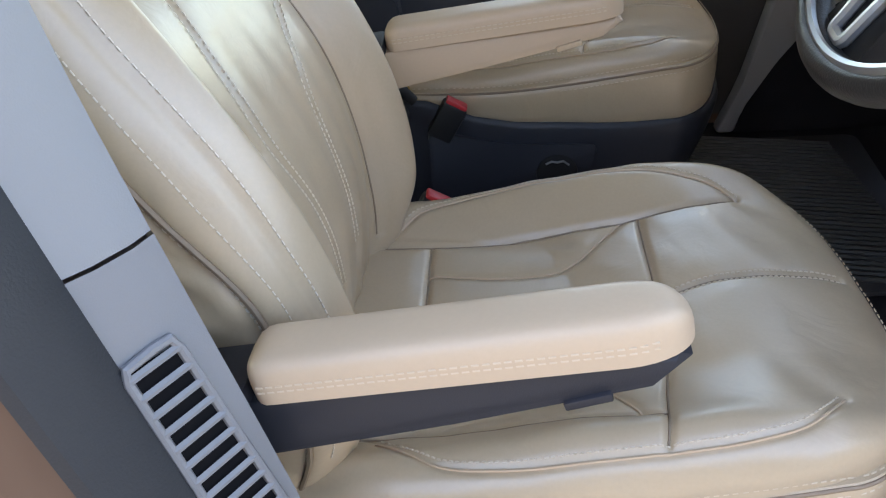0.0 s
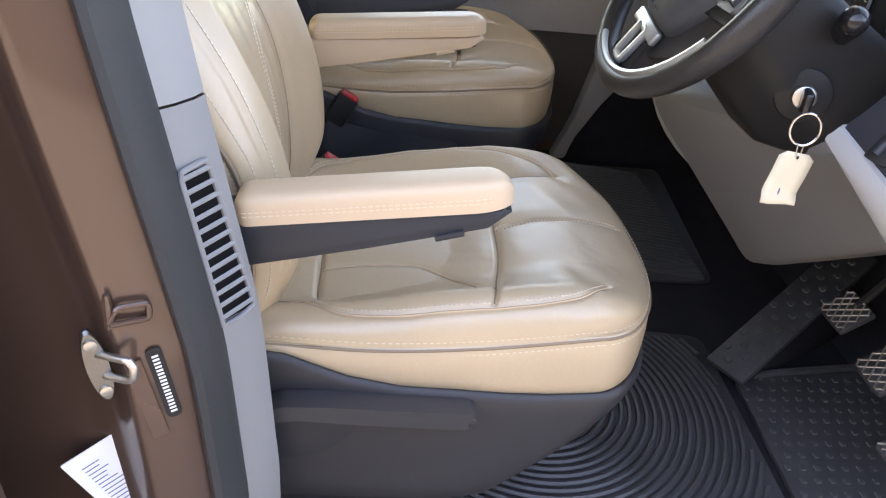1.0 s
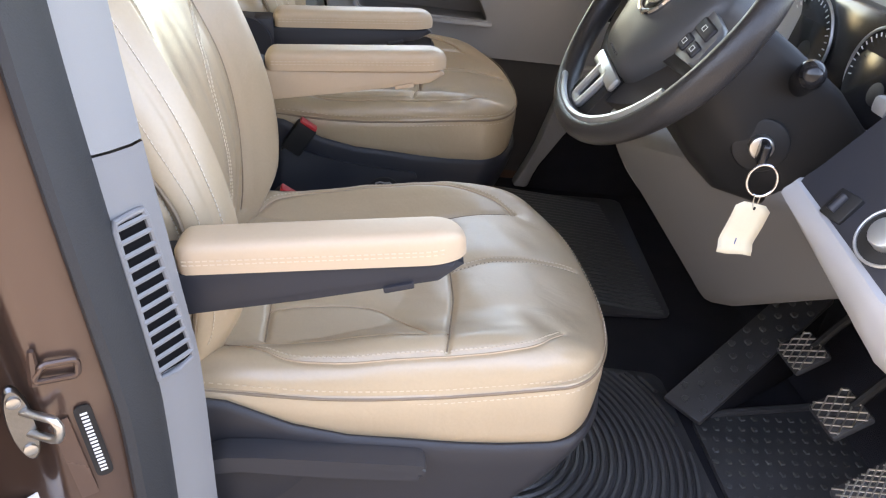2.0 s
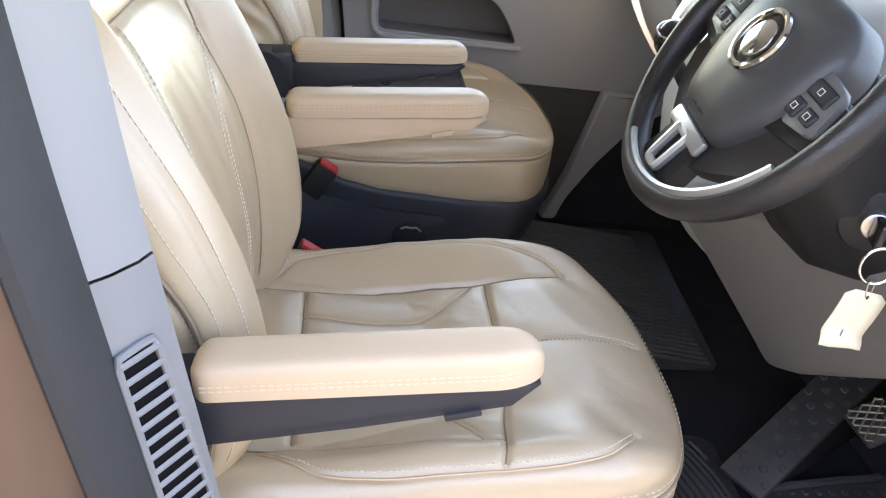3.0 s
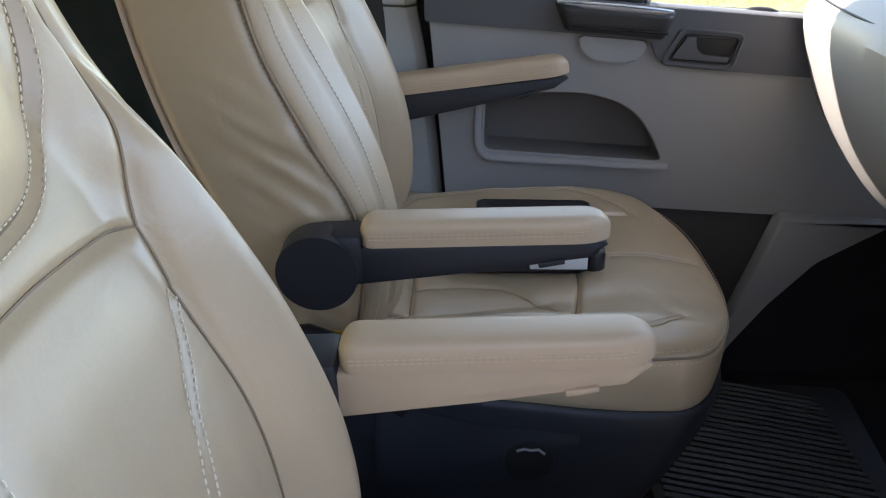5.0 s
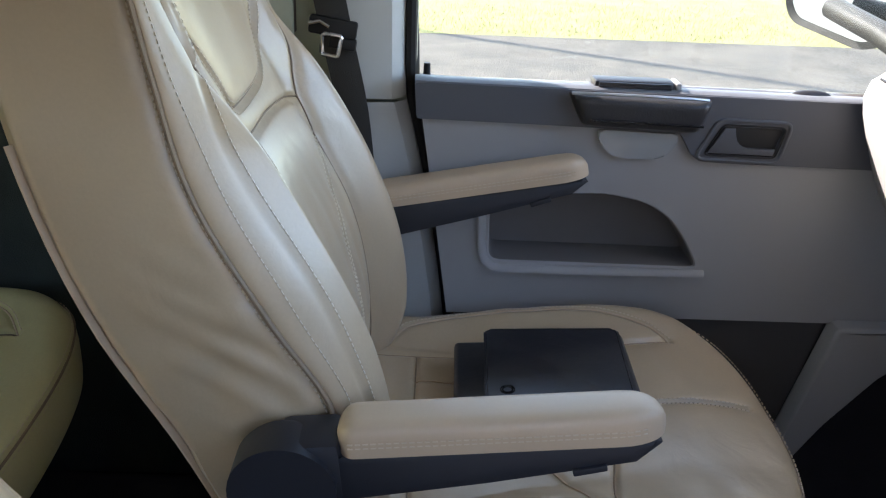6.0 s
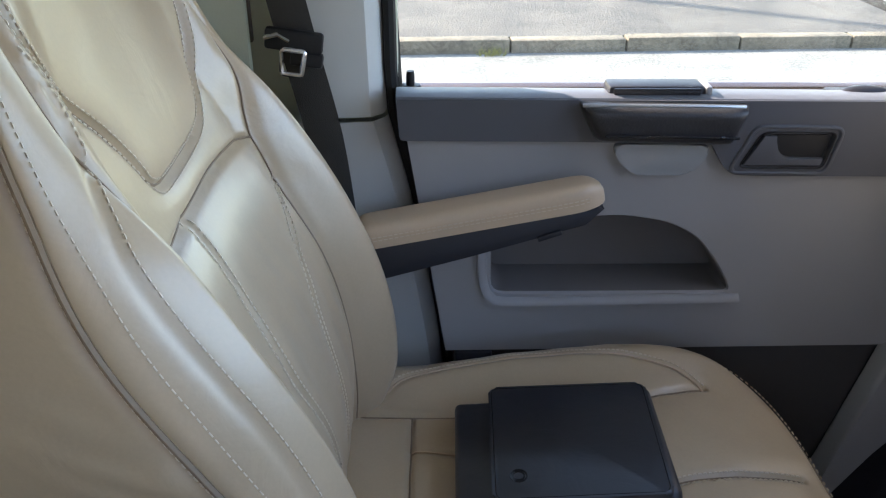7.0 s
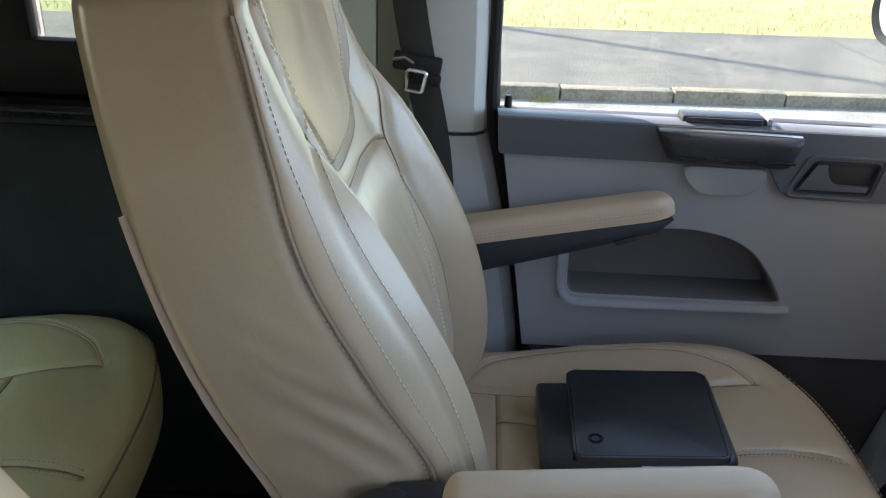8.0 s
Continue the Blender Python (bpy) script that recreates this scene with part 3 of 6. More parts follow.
def armrest(parent, y, rear, tip, beige=False, knob=None, half=0.0275, tall=0.032, yaw=0.0):
    """One folding armrest: rear and tip give (x, z) of the line between pad and under-cover."""
    ang = math.atan2(tip[1] - rear[1], tip[0] - rear[0])
    length = math.dist(rear, tip)
    m = Matrix.Translation((rear[0], y, rear[1])) @ Matrix.Rotation(radians(yaw), 4, "Z") @ Matrix.Rotation(-ang, 4, "Y")
    bm = bmesh.new()
    rows = []
    n = 36
    for i in range(n + 1):
        x = length * (1 - math.cos(i / n * math.pi)) / 2
        near, far = x / 0.016, (length - x) / 0.045
        k = (1 - (1 - min(near, 1)) ** 2) ** 0.5 * (1 - (1 - min(far, 1)) ** 2) ** 0.5
        kz = (1 - (1 - min(x / 0.02, 1)) ** 2) ** 0.5 * (1 - (1 - min((length - x) / 0.03, 1)) ** 2.2) ** 0.5
        w, h = half * max(k, 0.05), tall * (0.35 + 0.65 * kz)
        row = []
        for j in range(25):
            a = math.pi * j / 24
            c, s = math.cos(a), math.sin(a)
            row.append(m @ Vector((x, -w * math.copysign(abs(c) ** 0.45, c), h * abs(s) ** 0.5)))
        rows.append(row)
    vs = sheet(bm, rows)
    for a, b in zip(vs, vs[1:]):
        bm.faces.new((a[0], b[0], b[-1], a[-1]))
    bm.faces.new(vs[0])
    bm.faces.new(vs[-1][::-1])
    arm = part("armrest", bm, ARM_LEATHER, parent, "padded armrest in pale beige leather")
    st = bmesh.new()
    for sgn in (-1, 1):
        for z in (0.011, 0.0155):
            x = 0.014
            while x < length - 0.022:
                far = min((length - x) / 0.045, 1)
                w = half * (1 - (1 - far) ** 2) ** 0.5
                box(st, -0.0024, 0.0024, -0.0006, 0.0006, -0.0006, 0.0006, 0, m @ Matrix.Translation((x, sgn * (w - 0.0004), z)))
                x += 0.0070
    tagged(part("stitching", st, PALE_THREAD, arm, "pale beige double stitching", flat=True), kind="stuff")
    under = bmesh.new()
    side = [(-0.012, -0.001), (length - 0.012, -0.001), (length - 0.003, -0.010), (length - 0.03, -0.022), (length * 0.45, -0.036), (0.0, -0.052), (-0.03, -0.05), (-0.03, -0.004)]
    prism(under, [tuple(p) for p in side], "y", -half + 0.002, half - 0.002, 0.006)
    for v in under.verts:
        w = (half - 0.002) * max(0.35, (1 - (1 - min((length - v.co.x) / 0.045, 1)) ** 2) ** 0.5)
        v.co.y = max(-w, min(w, v.co.y))
        v.co = m @ v.co
    part("under_cover", under, ARM_LEATHER if beige else SLATE, arm, "pale beige under-cover" if beige else "slate plastic under-cover")
    la = bmesh.new()
    t = m @ Matrix.Translation((length * 0.76, 0, -0.026)) @ Matrix.Rotation(radians(-9), 4, "Y")
    box(la, -0.016, 0.016, -half - 0.001, half + 0.001, -0.003, 0.004, 0.0015, t)
    part("latch", la, ARM_LEATHER if beige else SLATE, arm)
    if knob is not None:
        kb = bmesh.new()
        side_y, into = knob
        c = Vector((-0.052, 0, -0.03))
        p = m @ c
        disc(kb, (p.x, y + side_y, p.z), (0, into, 0), 0.05, 0.05, 36, 0.008)
        box(kb, -0.055, 0.004, -0.027, 0.027, -0.052, 0.016, 0.008, m)
        part("pivot_cover", kb, SLATE, arm, "rounded slate pivot cover")
    else:
        kb = bmesh.new()
        box(kb, -0.075, 0.0, -0.03, 0.03, -0.05, 0.012, 0.006, m)
        part("pivot_cover", kb, SLATE, arm)
    return arm


def captain_seat(at, recline, label, arms, driver):
    seat = thing("captain_seat", label, "car seat", "front captain seats", "", (at[0], at[1], at[2] + FLOOR))
    kids = [cushion(seat, rise=0.062 if driver else 0.050)]
    back, turn = backrest(seat, recline, -2.4 if driver else 0.0, (0.0, 0.026) if driver else (0.0, 0.0))
    kids.append(back)
    for a in arms:
        kids.append(armrest(seat, **a))
    bm = bmesh.new()
    # sculpted plastic base
    lo = FLOOR - at[2] + 0.002
    plan = []
    for v in [-1 + k / 30 for k in range(61)]:
        sv = math.sin(v * math.pi / 2)
        plan.append((cushion_front(sv), sv * cushion_half(1.0)))
    plan = [(-0.20, -0.250), (-0.12, -0.252), (-0.05, -0.256), (0.03, -0.259), (0.10, -0.261), (0.17, -0.262), (0.24, -0.262), (0.30, -0.260)] + plan
    plan = plan + [(x, -y) for x, y in plan[7::-1]]

    def level(grow, pull, z):
        ring = []
        for x, y in plan:
            q = x if x < 0.16 else 0.16 + (x - 0.16) * (1 - pull)
            d = Vector((max(0.0, x - 0.30), y * 0.6, 0)).normalized() * grow
            ring.append((q + d.x, y + d.y, z(x) if callable(z) else z))
        return ring
    rim = [level(-0.02, 0.0, lambda x: cushion_foot(x) - 0.012), level(0.008, 0.0, lambda x: cushion_foot(x) - 0.001), level(0.012, 0.0, lambda x: cushion_foot(x) - 0.004), level(0.0145, 0.0, lambda x: cushion_foot(x) - 0.012)]
    for k in range(1, 9):
        t = k / 8
        rim.append(level(0.0145 - 0.003 * t, (0.66 if driver else 0.25) * t**1.5, lambda x: (cushion_foot(x) - 0.012) * (1 - t) + 0.800 * t))
    end = 0.68 if driver else 0.27
    rim += [level(0.009, end, 0.796), level(-0.03, end + 0.02, 0.794), level(-0.032, end + 0.12, lo)]
    vs = sheet(bm, rim, True)
    bm.faces.new(vs[0])
    bm.faces.new(vs[-1])
    base = part("base_cover", bm, SLATE if not driver else material("charcoal plastic", (0.031, 0.030, 0.034), 0.5, vary=0.07, big=4, fine=900, bump=0.25, dist=0.0006), seat, "moulded plastic seat base cover")
    kids.append(base)
    if driver:
        hd = bmesh.new()
        prism(hd, rounded([(-0.075, 0.984), (-0.05, 0.995), (0.0, 0.996), (0.19, 0.988), (0.200, 0.984), (0.196, 0.967), (0.185, 0.962), (0.06, 0.967), (-0.03, 0.973), (-0.075, 0.966)], 0.008), "y", -0.308, -0.274, 0.007, 4)
        kids.append(part("height_lever", hd, material("lever plastic", (0.036, 0.035, 0.039), 0.42, vary=0.06, big=4, fine=900, bump=0.2, dist=0.0005), seat, "long seat height lever"))
        rc = bmesh.new()
        prism(rc, rounded([(-0.08, 0.962), (0.06, 0.955), (0.035, 0.92), (0.01, 0.895), (-0.03, 0.883), (-0.08, 0.88)], 0.02), "y", -0.2815, -0.262, 0.003)
        kids.append(part("recess", rc, SLATE, seat))
    else:
        rc = bmesh.new()
        disc(rc, (0.17, -0.279, 0.905), (0, -1, 0), 0.036, 0.006, 28, 0.002)
        kids.append(part("recline_hole_cover", rc, BLACK, seat, "round black cover"))
        hk = bmesh.new()
        tube(hk, [(0.15, -0.286, 0.925), (0.16, -0.287, 0.93), (0.17, -0.287, 0.928), (0.18, -0.287, 0.93), (0.19, -0.286, 0.922)], 0.002, 6)
        kids.append(part("hook", hk, LIGHT_GREY, seat))
        arch = bmesh.new()
        tube(arch, [(-0.215, -0.290, 1.045), (-0.19, -0.293, 1.082), (-0.165, -0.294, 1.103), (-0.14, -0.294, 1.108), (-0.115, -0.293, 1.100), (-0.09, -0.291, 1.080), (-0.068, -0.288, 1.055)], [0.010, 0.012, 0.013, 0.013, 0.012, 0.011, 0.009], 10)
        prism(arch, rounded([(-0.205, 1.02), (-0.185, 1.075), (-0.14, 1.098), (-0.10, 1.075), (-0.075, 1.02)], 0.012), "y", -0.292, -0.262, 0.004)
        lever = part("recline_lever", arch, BLACK, seat, "black looped recline lever")
        kids.append(lever)
        yl = bmesh.new()
        prism(yl, rounded([(-0.118, 1.104), (-0.098, 1.103), (-0.078, 1.086), (-0.070, 1.062), (-0.092, 1.072)], 0.006), "y", -0.279, -0.276, 0.001)
        part("tag", yl, material("amber tag", (0.42, 0.24, 0.05), 0.5, vary=0.1, big=30, bump=0.05), lever, "small amber tag")
        lip = bmesh.new()
        prism(lip, rounded([(-0.05, 0.995), (0.08, 0.965), (0.24, 0.955), (0.22, 0.87), (0.10, 0.855), (-0.05, 0.855)], 0.015), "y", -0.2825, -0.27, 0.004)
        kids.append(part("side_panel", lip, SLATE, seat))
    # belt buckle on the inner side
    by = 0.285 if driver else -0.276
    bk = bmesh.new()
    tilt = Matrix.Translation((-0.005, by, 1.03 if not driver else 1.045)) @ Matrix.Rotation(radians(30), 4, "Y")
    box(bk, -0.022, 0.022, -0.013, 0.013, -0.055, 0.012, 0.005, tilt)
    buckle = part("belt_buckle", bk, BLACK, seat, "black belt buckle with red button")
    rb = bmesh.new()
    box(rb, -0.019, 0.019, -0.011, 0.011, 0.009, 0.018, 0.003, tilt)
    part("release_button", rb, RED, buckle, "red release button")
    kids.append(buckle)
    for k in kids:
        k.location.z -= FLOOR
    return seat


PASSENGER = (0.0, 1.67, 0.0)
DRIVER = (-0.025, 0.845, -0.04)
captain_seat(DRIVER, 1.6, "beige leather driver's captain seat with two folded-down armrests", [
    dict(y=-0.296, rear=(-0.098, 1.258), tip=(0.197, 1.306), yaw=-4.0, tall=0.034),
    dict(y=0.290, rear=(-0.050, 1.282), tip=(0.248, 1.312), beige=True),
], True)
captain_seat(PASSENGER, 0.0, "beige leather passenger captain seat with two armrests, beside the far door", [
    dict(y=-0.284, rear=(-0.077, 1.243), tip=(0.226, 1.271), knob=(-0.034, 1), half=0.0265, tall=0.032),
    dict(y=0.266, rear=(-0.075, 1.262), tip=(0.245, 1.324)),
], False)

# ---- vehicle shell ----
def shell(name, bm, mat, label, category, **k):
    return tagged(part(name, bm, mat, None, flat=k.pop("flat", False)), label, category, "", "structure")


bm = bmesh.new()
box(bm, -2.6, 1.45, 0.42, 2.06, 0.58, FLOOR - 0.004)
shell("floor", bm, CARPET, "dark carpeted vehicle floor", "floor")
bm = bmesh.new()
box(bm, -2.6, 0.72, 0.40, 2.10, 1.99, 2.04, 0.01)
shell("roof", bm, PAINT, "brown metallic vehicle roof", "roof")
bm = bmesh.new()
box(bm, -2.55, 0.70, 0.46, 2.04, 1.965, 1.985, 0.004)
shell("ceiling", bm, HEADLINER, "pale grey headlining", "ceiling")
# rear end and bulkhead
bm = bmesh.new()
box(bm, -2.66, -2.60, 0.36, 2.12, 0.45, 1.25, 0.01)
box(bm, -2.66, -2.60, 0.36, 2.12, 1.86, 2.03, 0.01)
box(bm, -2.66, -2.60, 0.36, 0.56, 1.24, 1.87, 0.01)
box(bm, -2.66, -2.60, 1.92, 2.12, 1.24, 1.87, 0.01)
shell("wall_rear", bm, PANEL_CARPET, "grey lined rear end of the vehicle", "wall")
bm = bmesh.new()
box(bm, 1.45, 1.50, 0.40, 2.06, 0.45, 1.30, 0.01)
shell("wall_front", bm, BLACK, "dark front bulkhead", "wall")
# Unseen tailgate pane, opened to let more light into the rear cabin.
win2 = thing("window_2", "unseen tinted tailgate window added to light the rear cabin", "window", "", "structure", (-2.63, 1.24, 1.25))
bm = bmesh.new()
box(bm, -0.003, 0.003, -0.69, 0.69, 0.0, 0.62)
g = part("pane", bm, DARK_GLASS, win2, flat=True)
g.visible_shadow = False
# driver's side behind the door opening
bm = bmesh.new()
box(bm, -2.60, -0.42, 0.36, 0.42, 0.35, 1.42, 0.01)
box(bm, -2.60, -0.42, 0.36, 0.42, 1.86, 2.0, 0.01)
box(bm, -2.60, -2.45, 0.36, 0.42, 1.41, 1.87, 0.01)
box(bm, -0.70, -0.42, 0.36, 0.42, 1.41, 1.87, 0.01)
shell("wall_south", bm, PAINT, "brown metallic vehicle side panel", "wall")
bm = bmesh.new()
box(bm, -2.60, -0.40, 0.422, 0.46, 0.66, 1.40, 0.004)
box(bm, -2.60, -0.40, 0.422, 0.46, 1.88, 1.98, 0.004)
box(bm, -2.60, -2.43, 0.422, 0.46, 1.39, 1.89, 0.004)
box(bm, -0.72, -0.40, 0.422, 0.46, 1.39, 1.89, 0.004)
shell("wall_lining", bm, PANEL_CARPET, "grey carpet side lining", "wall")
bm = bmesh.new()
box(bm, -0.20, 0.62, 0.38, 0.47, 1.90, 1.99, 0.015)
shell("door_header", bm, PAINT, "brown metallic door header", "trim")
bm = bmesh.new()
box(bm, -0.30, 1.30, 0.36, 0.47, 0.46, FLOOR - 0.02, 0.015)
shell("door_sill", bm, PAINT, "brown metallic door sill", "trim")
bm = bmesh.new()
box(bm, -0.12, 1.2, 0.44, 0.53, FLOOR - 0.018, FLOOR + 0.012, 0.008)
shell("sill_trim", bm, BLACK, "black plastic entry sill trim", "trim")
# Unseen side pane, added so skylight reaches the rear lining and bench.
win3 = thing("window_3", "unseen side window behind the driver's seat, added to light the rear cabin", "window", "", "structure", (-1.5, 0.40, 1.41))
bm = bmesh.new()
box(bm, -0.96, 0.81, -0.003, 0.003, 0.0, 0.46)
g = part("pane", bm, GLASS, win3, flat=True)
g.visible_shadow = False
# passenger side: sliding door with window, then front door
bm = bmesh.new()
box(bm, -2.60, -0.22, 2.06, 2.12, 0.35, 1.50, 0.01)
# Solid wall instead of a rear pane, to keep sun off the rear seat.
box(bm, -2.60, -0.95, 2.06, 2.12, 1.49, 1.94, 0.01)
box(bm, -2.60, -0.22, 2.06, 2.12, 1.93, 2.02, 0.01)
# Hidden window fill, added to stop a sun patch on the passenger seat.
prism(bm, [(-0.21, 1.49), (-0.63, 1.49), (-0.63, 1.94), (-0.21, 1.94)], "y", 2.06, 2.12, 0.006)
box(bm, -0.785, -0.748, 2.06, 2.12, 1.495, 1.935, 0.01)
box(bm, -0.225, -0.035, 2.101, 2.128, 0.40, 2.0, 0.006)
shell("wall_north", bm, PAINT, "brown metallic sliding side with its window part filled against sun", "wall")
bm = bmesh.new()
box(bm, -2.60, -0.22, 2.005, 2.058, 0.66, 1.39, 0.012)
shell("side_lining", bm, PANEL_CARPET, "dark grey carpet lining of the side", "wall")
bm = bmesh.new()
box(bm, -2.60, -0.22, 1.985, 2.058, 1.392, 1.425, 0.010, None, 3)
shell("trim_strip", bm, GLOSS, "gloss black trim strip", "trim")
bm = bmesh.new()
box(bm, -2.60, -0.42, 2.03, 2.058, 1.427, 1.515, 0.012)
box(bm, -2.60, -0.95, 2.03, 2.058, 1.51, 1.95, 0.012)
box(bm, -0.782, -0.722, 2.03, 2.058, 1.51, 1.93, 0.008)
# Inner cover of the added window fill.
box(bm, -0.62, -0.41, 2.03, 2.058, 1.51, 1.93, 0.008)
shell("window_frame", bm, BLACK, "black window surround", "trim")
bm = bmesh.new()
box(bm, -0.40, -0.21, 2.040, 2.058, 1.427, 1.95, 0.004)
shell("pillar_lining", bm, CREAM, "cream metal beside the sliding door window", "trim")
win = tagged(thing("window_1", "tinted sliding door window", "window", "", "structure", (-0.5, 2.09, 1.5)), "")
bm = bmesh.new()
box(bm, -0.730, -0.335, 2.085, 2.090, 1.50, 1.94)
bm.transform(Matrix.Translation((0.5, -2.09, -1.5)))
g = part("pane", bm, DARK_GLASS, win, flat=True)
g.visible_shadow = False
bm = bmesh.new()
box(bm, -0.95, -0.782, 2.085, 2.090, 1.50, 1.94)
bm.transform(Matrix.Translation((0.5, -2.09, -1.5)))
g = part("pane", bm, DARK_GLASS, win, flat=True)
g.visible_shadow = False
# far pillars
bm = bmesh.new()
rows = []
for i in range(13):
    z = 1.40 + i * 0.05
    x = curve(z, (1.40, 1.6, 2.0), (-0.045, -0.050, -0.075))
    rows.append([(x + 0.012, 2.075, z), (x + 0.004, 2.045, z), (x - 0.012, 2.03, z), (x - 0.075, 2.025, z), (x - 0.105, 2.03, z), (x - 0.115, 2.075, z)])
sheet(bm, rows)
shell("pillar_trim_upper", bm, PALE, "off-white upper pillar trim beside the belt", "trim")
bm = bmesh.new()
rows = []
for i in range(12):
    z = 0.66 + i * 0.067
    x = curve(z, (0.66, 1.0, 1.28, 1.40), (0.06, 0.035, -0.012, -0.042))
    rows.append([(x + 0.012, 2.075, z), (x + 0.004, 2.04, z), (x - 0.012, 2.022, z), (x - 0.075, 2.015, z), (x - 0.115, 2.02, z), (x - 0.135, 2.075, z)])
sheet(bm, rows)
shell("pillar_trim_lower", bm, material("belt pillar plastic", (0.46, 0.46, 0.44), 0.55, vary=0.05, big=3, fine=900, bump=0.2, dist=0.0006), "mid grey lower pillar trim", "trim")
bm = bmesh.new()
box(bm, -0.26, -0.02, 2.078, 2.098, 0.5, 2.0, 0.004)
shell("pillar_far", bm, CREAM, "cream painted pillar metal behind the trim", "wall")
# seal round the far door
bm = bmesh.new()
tube(bm, [(curve(z, (0.66, 1.0, 1.28, 1.40, 1.6, 2.0), (0.075, 0.05, 0.004, -0.026, -0.032, -0.058)), 2.055, z) for z in [0.68 + 0.06 * i for i in range(22)]], 0.009, 8)
shell("door_seal", bm, BLACK, "black rubber door seal", "trim")

# windscreen and front pillars
bm = bmesh.new()
sheet(bm, [[(1.38, 0.5, 1.34), (1.42, 1.25, 1.34), (1.38, 2.0, 1.34)], [(0.68, 0.55, 1.975), (0.72, 1.25, 1.985), (0.68, 1.95, 1.975)]])
ws = shell("windscreen", bm, GLASS, "clear windscreen", "window")
ws.visible_shadow = False
for y0, y1 in ((0.42, 0.50), (1.98, 2.06)):
    bm = bmesh.new()
    prism(bm, [(1.32, 1.34), (1.42, 1.34), (0.74, 2.0), (0.64, 2.0)], "y", y0, y1, 0.01)
    shell("pillar_front", bm, GREY, "grey front pillar", "trim")
bm = bmesh.new()
box(bm, 1.36, 2.0, 0.5, 2.0, 1.10, 1.33, 0.1)
shell("bonnet", bm, PAINT, "brown metallic bonnet", "bonnet")
bm = bmesh.new()
box(bm, 1.02, 1.45, 0.40, 0.46, 0.46, 1.34, 0.02)
shell("wall_hinge", bm, PAINT, "brown metallic door hinge post", "wall")

# ---- driver's side pillar ----
PZ = (0.45, 0.88, 0.94, 1.12, 1.18, 1.36, 1.48, 1.70, 2.00)
PX = (0.020, 0.008, 0.003, -0.014, -0.025, -0.062, -0.085, -0.12, -0.16)


def pillar_rows(section, z0, z1, n=40):
    """The plan section, carried along the pillar's lean."""
    return [[(x + curve(z0 + (z1 - z0) * i / n, PZ, PX), y, z0 + (z1 - z0) * i / n) for x, y in section] for i in range(n + 1)]


bm = bmesh.new()
sheet(bm, pillar_rows([(-0.42, 0.435), (-0.300, 0.434), (-0.262, 0.432), (-0.232, 0.427), (-0.217, 0.417), (-0.207, 0.406), (-0.199, 0.4015), (-0.190, 0.402), (-0.165, 0.411), (-0.146, 0.418), (-0.136, 0.425), (-0.132, 0.46)], 0.45, 2.0))
pillar = shell("pillar_near", bm, PAINT, "brown metallic door pillar with striker", "wall")
bm = bmesh.new()
sheet(bm, pillar_rows([(-0.45, 0.300), (-0.35, 0.298), (-0.316, 0.303), (-0.306, 0.312), (-0.305, 0.322), (-0.315, 0.335), (-0.45, 0.345)], 0.45, 2.0))
shell("side_panel_edge", bm, PAINT, "brown metallic rear edge beside the door gap", "wall")
bm = bmesh.new()
sheet(bm, pillar_rows([(-0.144, 0.424), (-0.143, 0.412), (-0.138, 0.406), (-0.130, 0.408), (-0.124, 0.418), (-0.119, 0.430), (-0.1135, 0.443), (-0.113, 0.460), (-0.135, 0.478)], 0.60, 1.96))
shell("door_seal", bm, SEAL, "grey rubber seal along the door pillar", "trim")
bm = bmesh.new()
sheet(bm, pillar_rows([(-0.128, 0.457), (-0.120, 0.455), (-0.102, 0.473), (-0.088, 0.492), (-0.081, 0.507), (-0.10, 0.53), (-0.22, 0.545)], 0.62, 1.37))
trim = shell("pillar_trim_lower", bm, GREY, "grey lower pillar trim with a slatted vent", "trim")
bm = bmesh.new()
sheet(bm, pillar_rows([(-0.128, 0.456), (-0.120, 0.454), (-0.102, 0.472), (-0.088, 0.491), (-0.081, 0.506), (-0.10, 0.53), (-0.22, 0.545)], 1.373, 1.96))
shell("pillar_trim_upper", bm, LIGHT_GREY, "pale grey upper pillar trim", "trim")

# ---- ground outside ----
KERB = 0.055
def along(x, off):
    return (x * math.cos(KERB) - off * math.sin(KERB), 7.26 + x * math.sin(KERB) + off * math.cos(KERB))
bm = bmesh.new()
sheet(bm, [[(*along(x, o), 0.0) for x in (-400, -30, 0, 30, 400)] for o in (-400, -30, -8, 0.06)])
shell("ground", bm, ROAD, "pale worn road surface in sun", "ground")
bm = bmesh.new()
sheet(bm, [[(*along(x, o), 0.098) for x in (-400, -20, 0, 20, 400)] for o in (0.10, 1.0, 2.5)])
shell("pavement", bm, TARMAC, "grey tarmac pavement behind the kerb", "pavement")
bm = bmesh.new()
sheet(bm, [[(*along(x, o), 0.10 + (0.6 if o > 100 else 0)) for x in (-400, -20, 0, 20, 400)] for o in (2.45, 8.0, 40, 400)])
shell("lawn", bm, GRASS, "pale sunlit grass behind the pavement", "grass")

# Unseen wall, added to cut low sky and ground light at the driver's side.
bm = bmesh.new()
box(bm, -14, 16, -5.2, -4.9, -0.1, 3.4, 0.02)
shell("boundary_wall", bm, material("dark blocker wall", (0.085, 0.078, 0.066), 0.9, vary=0.3, big=1.5, fine=40, bump=0.5, dist=0.01), "unseen dark wall added to cut side light at the driver's door", "wall")

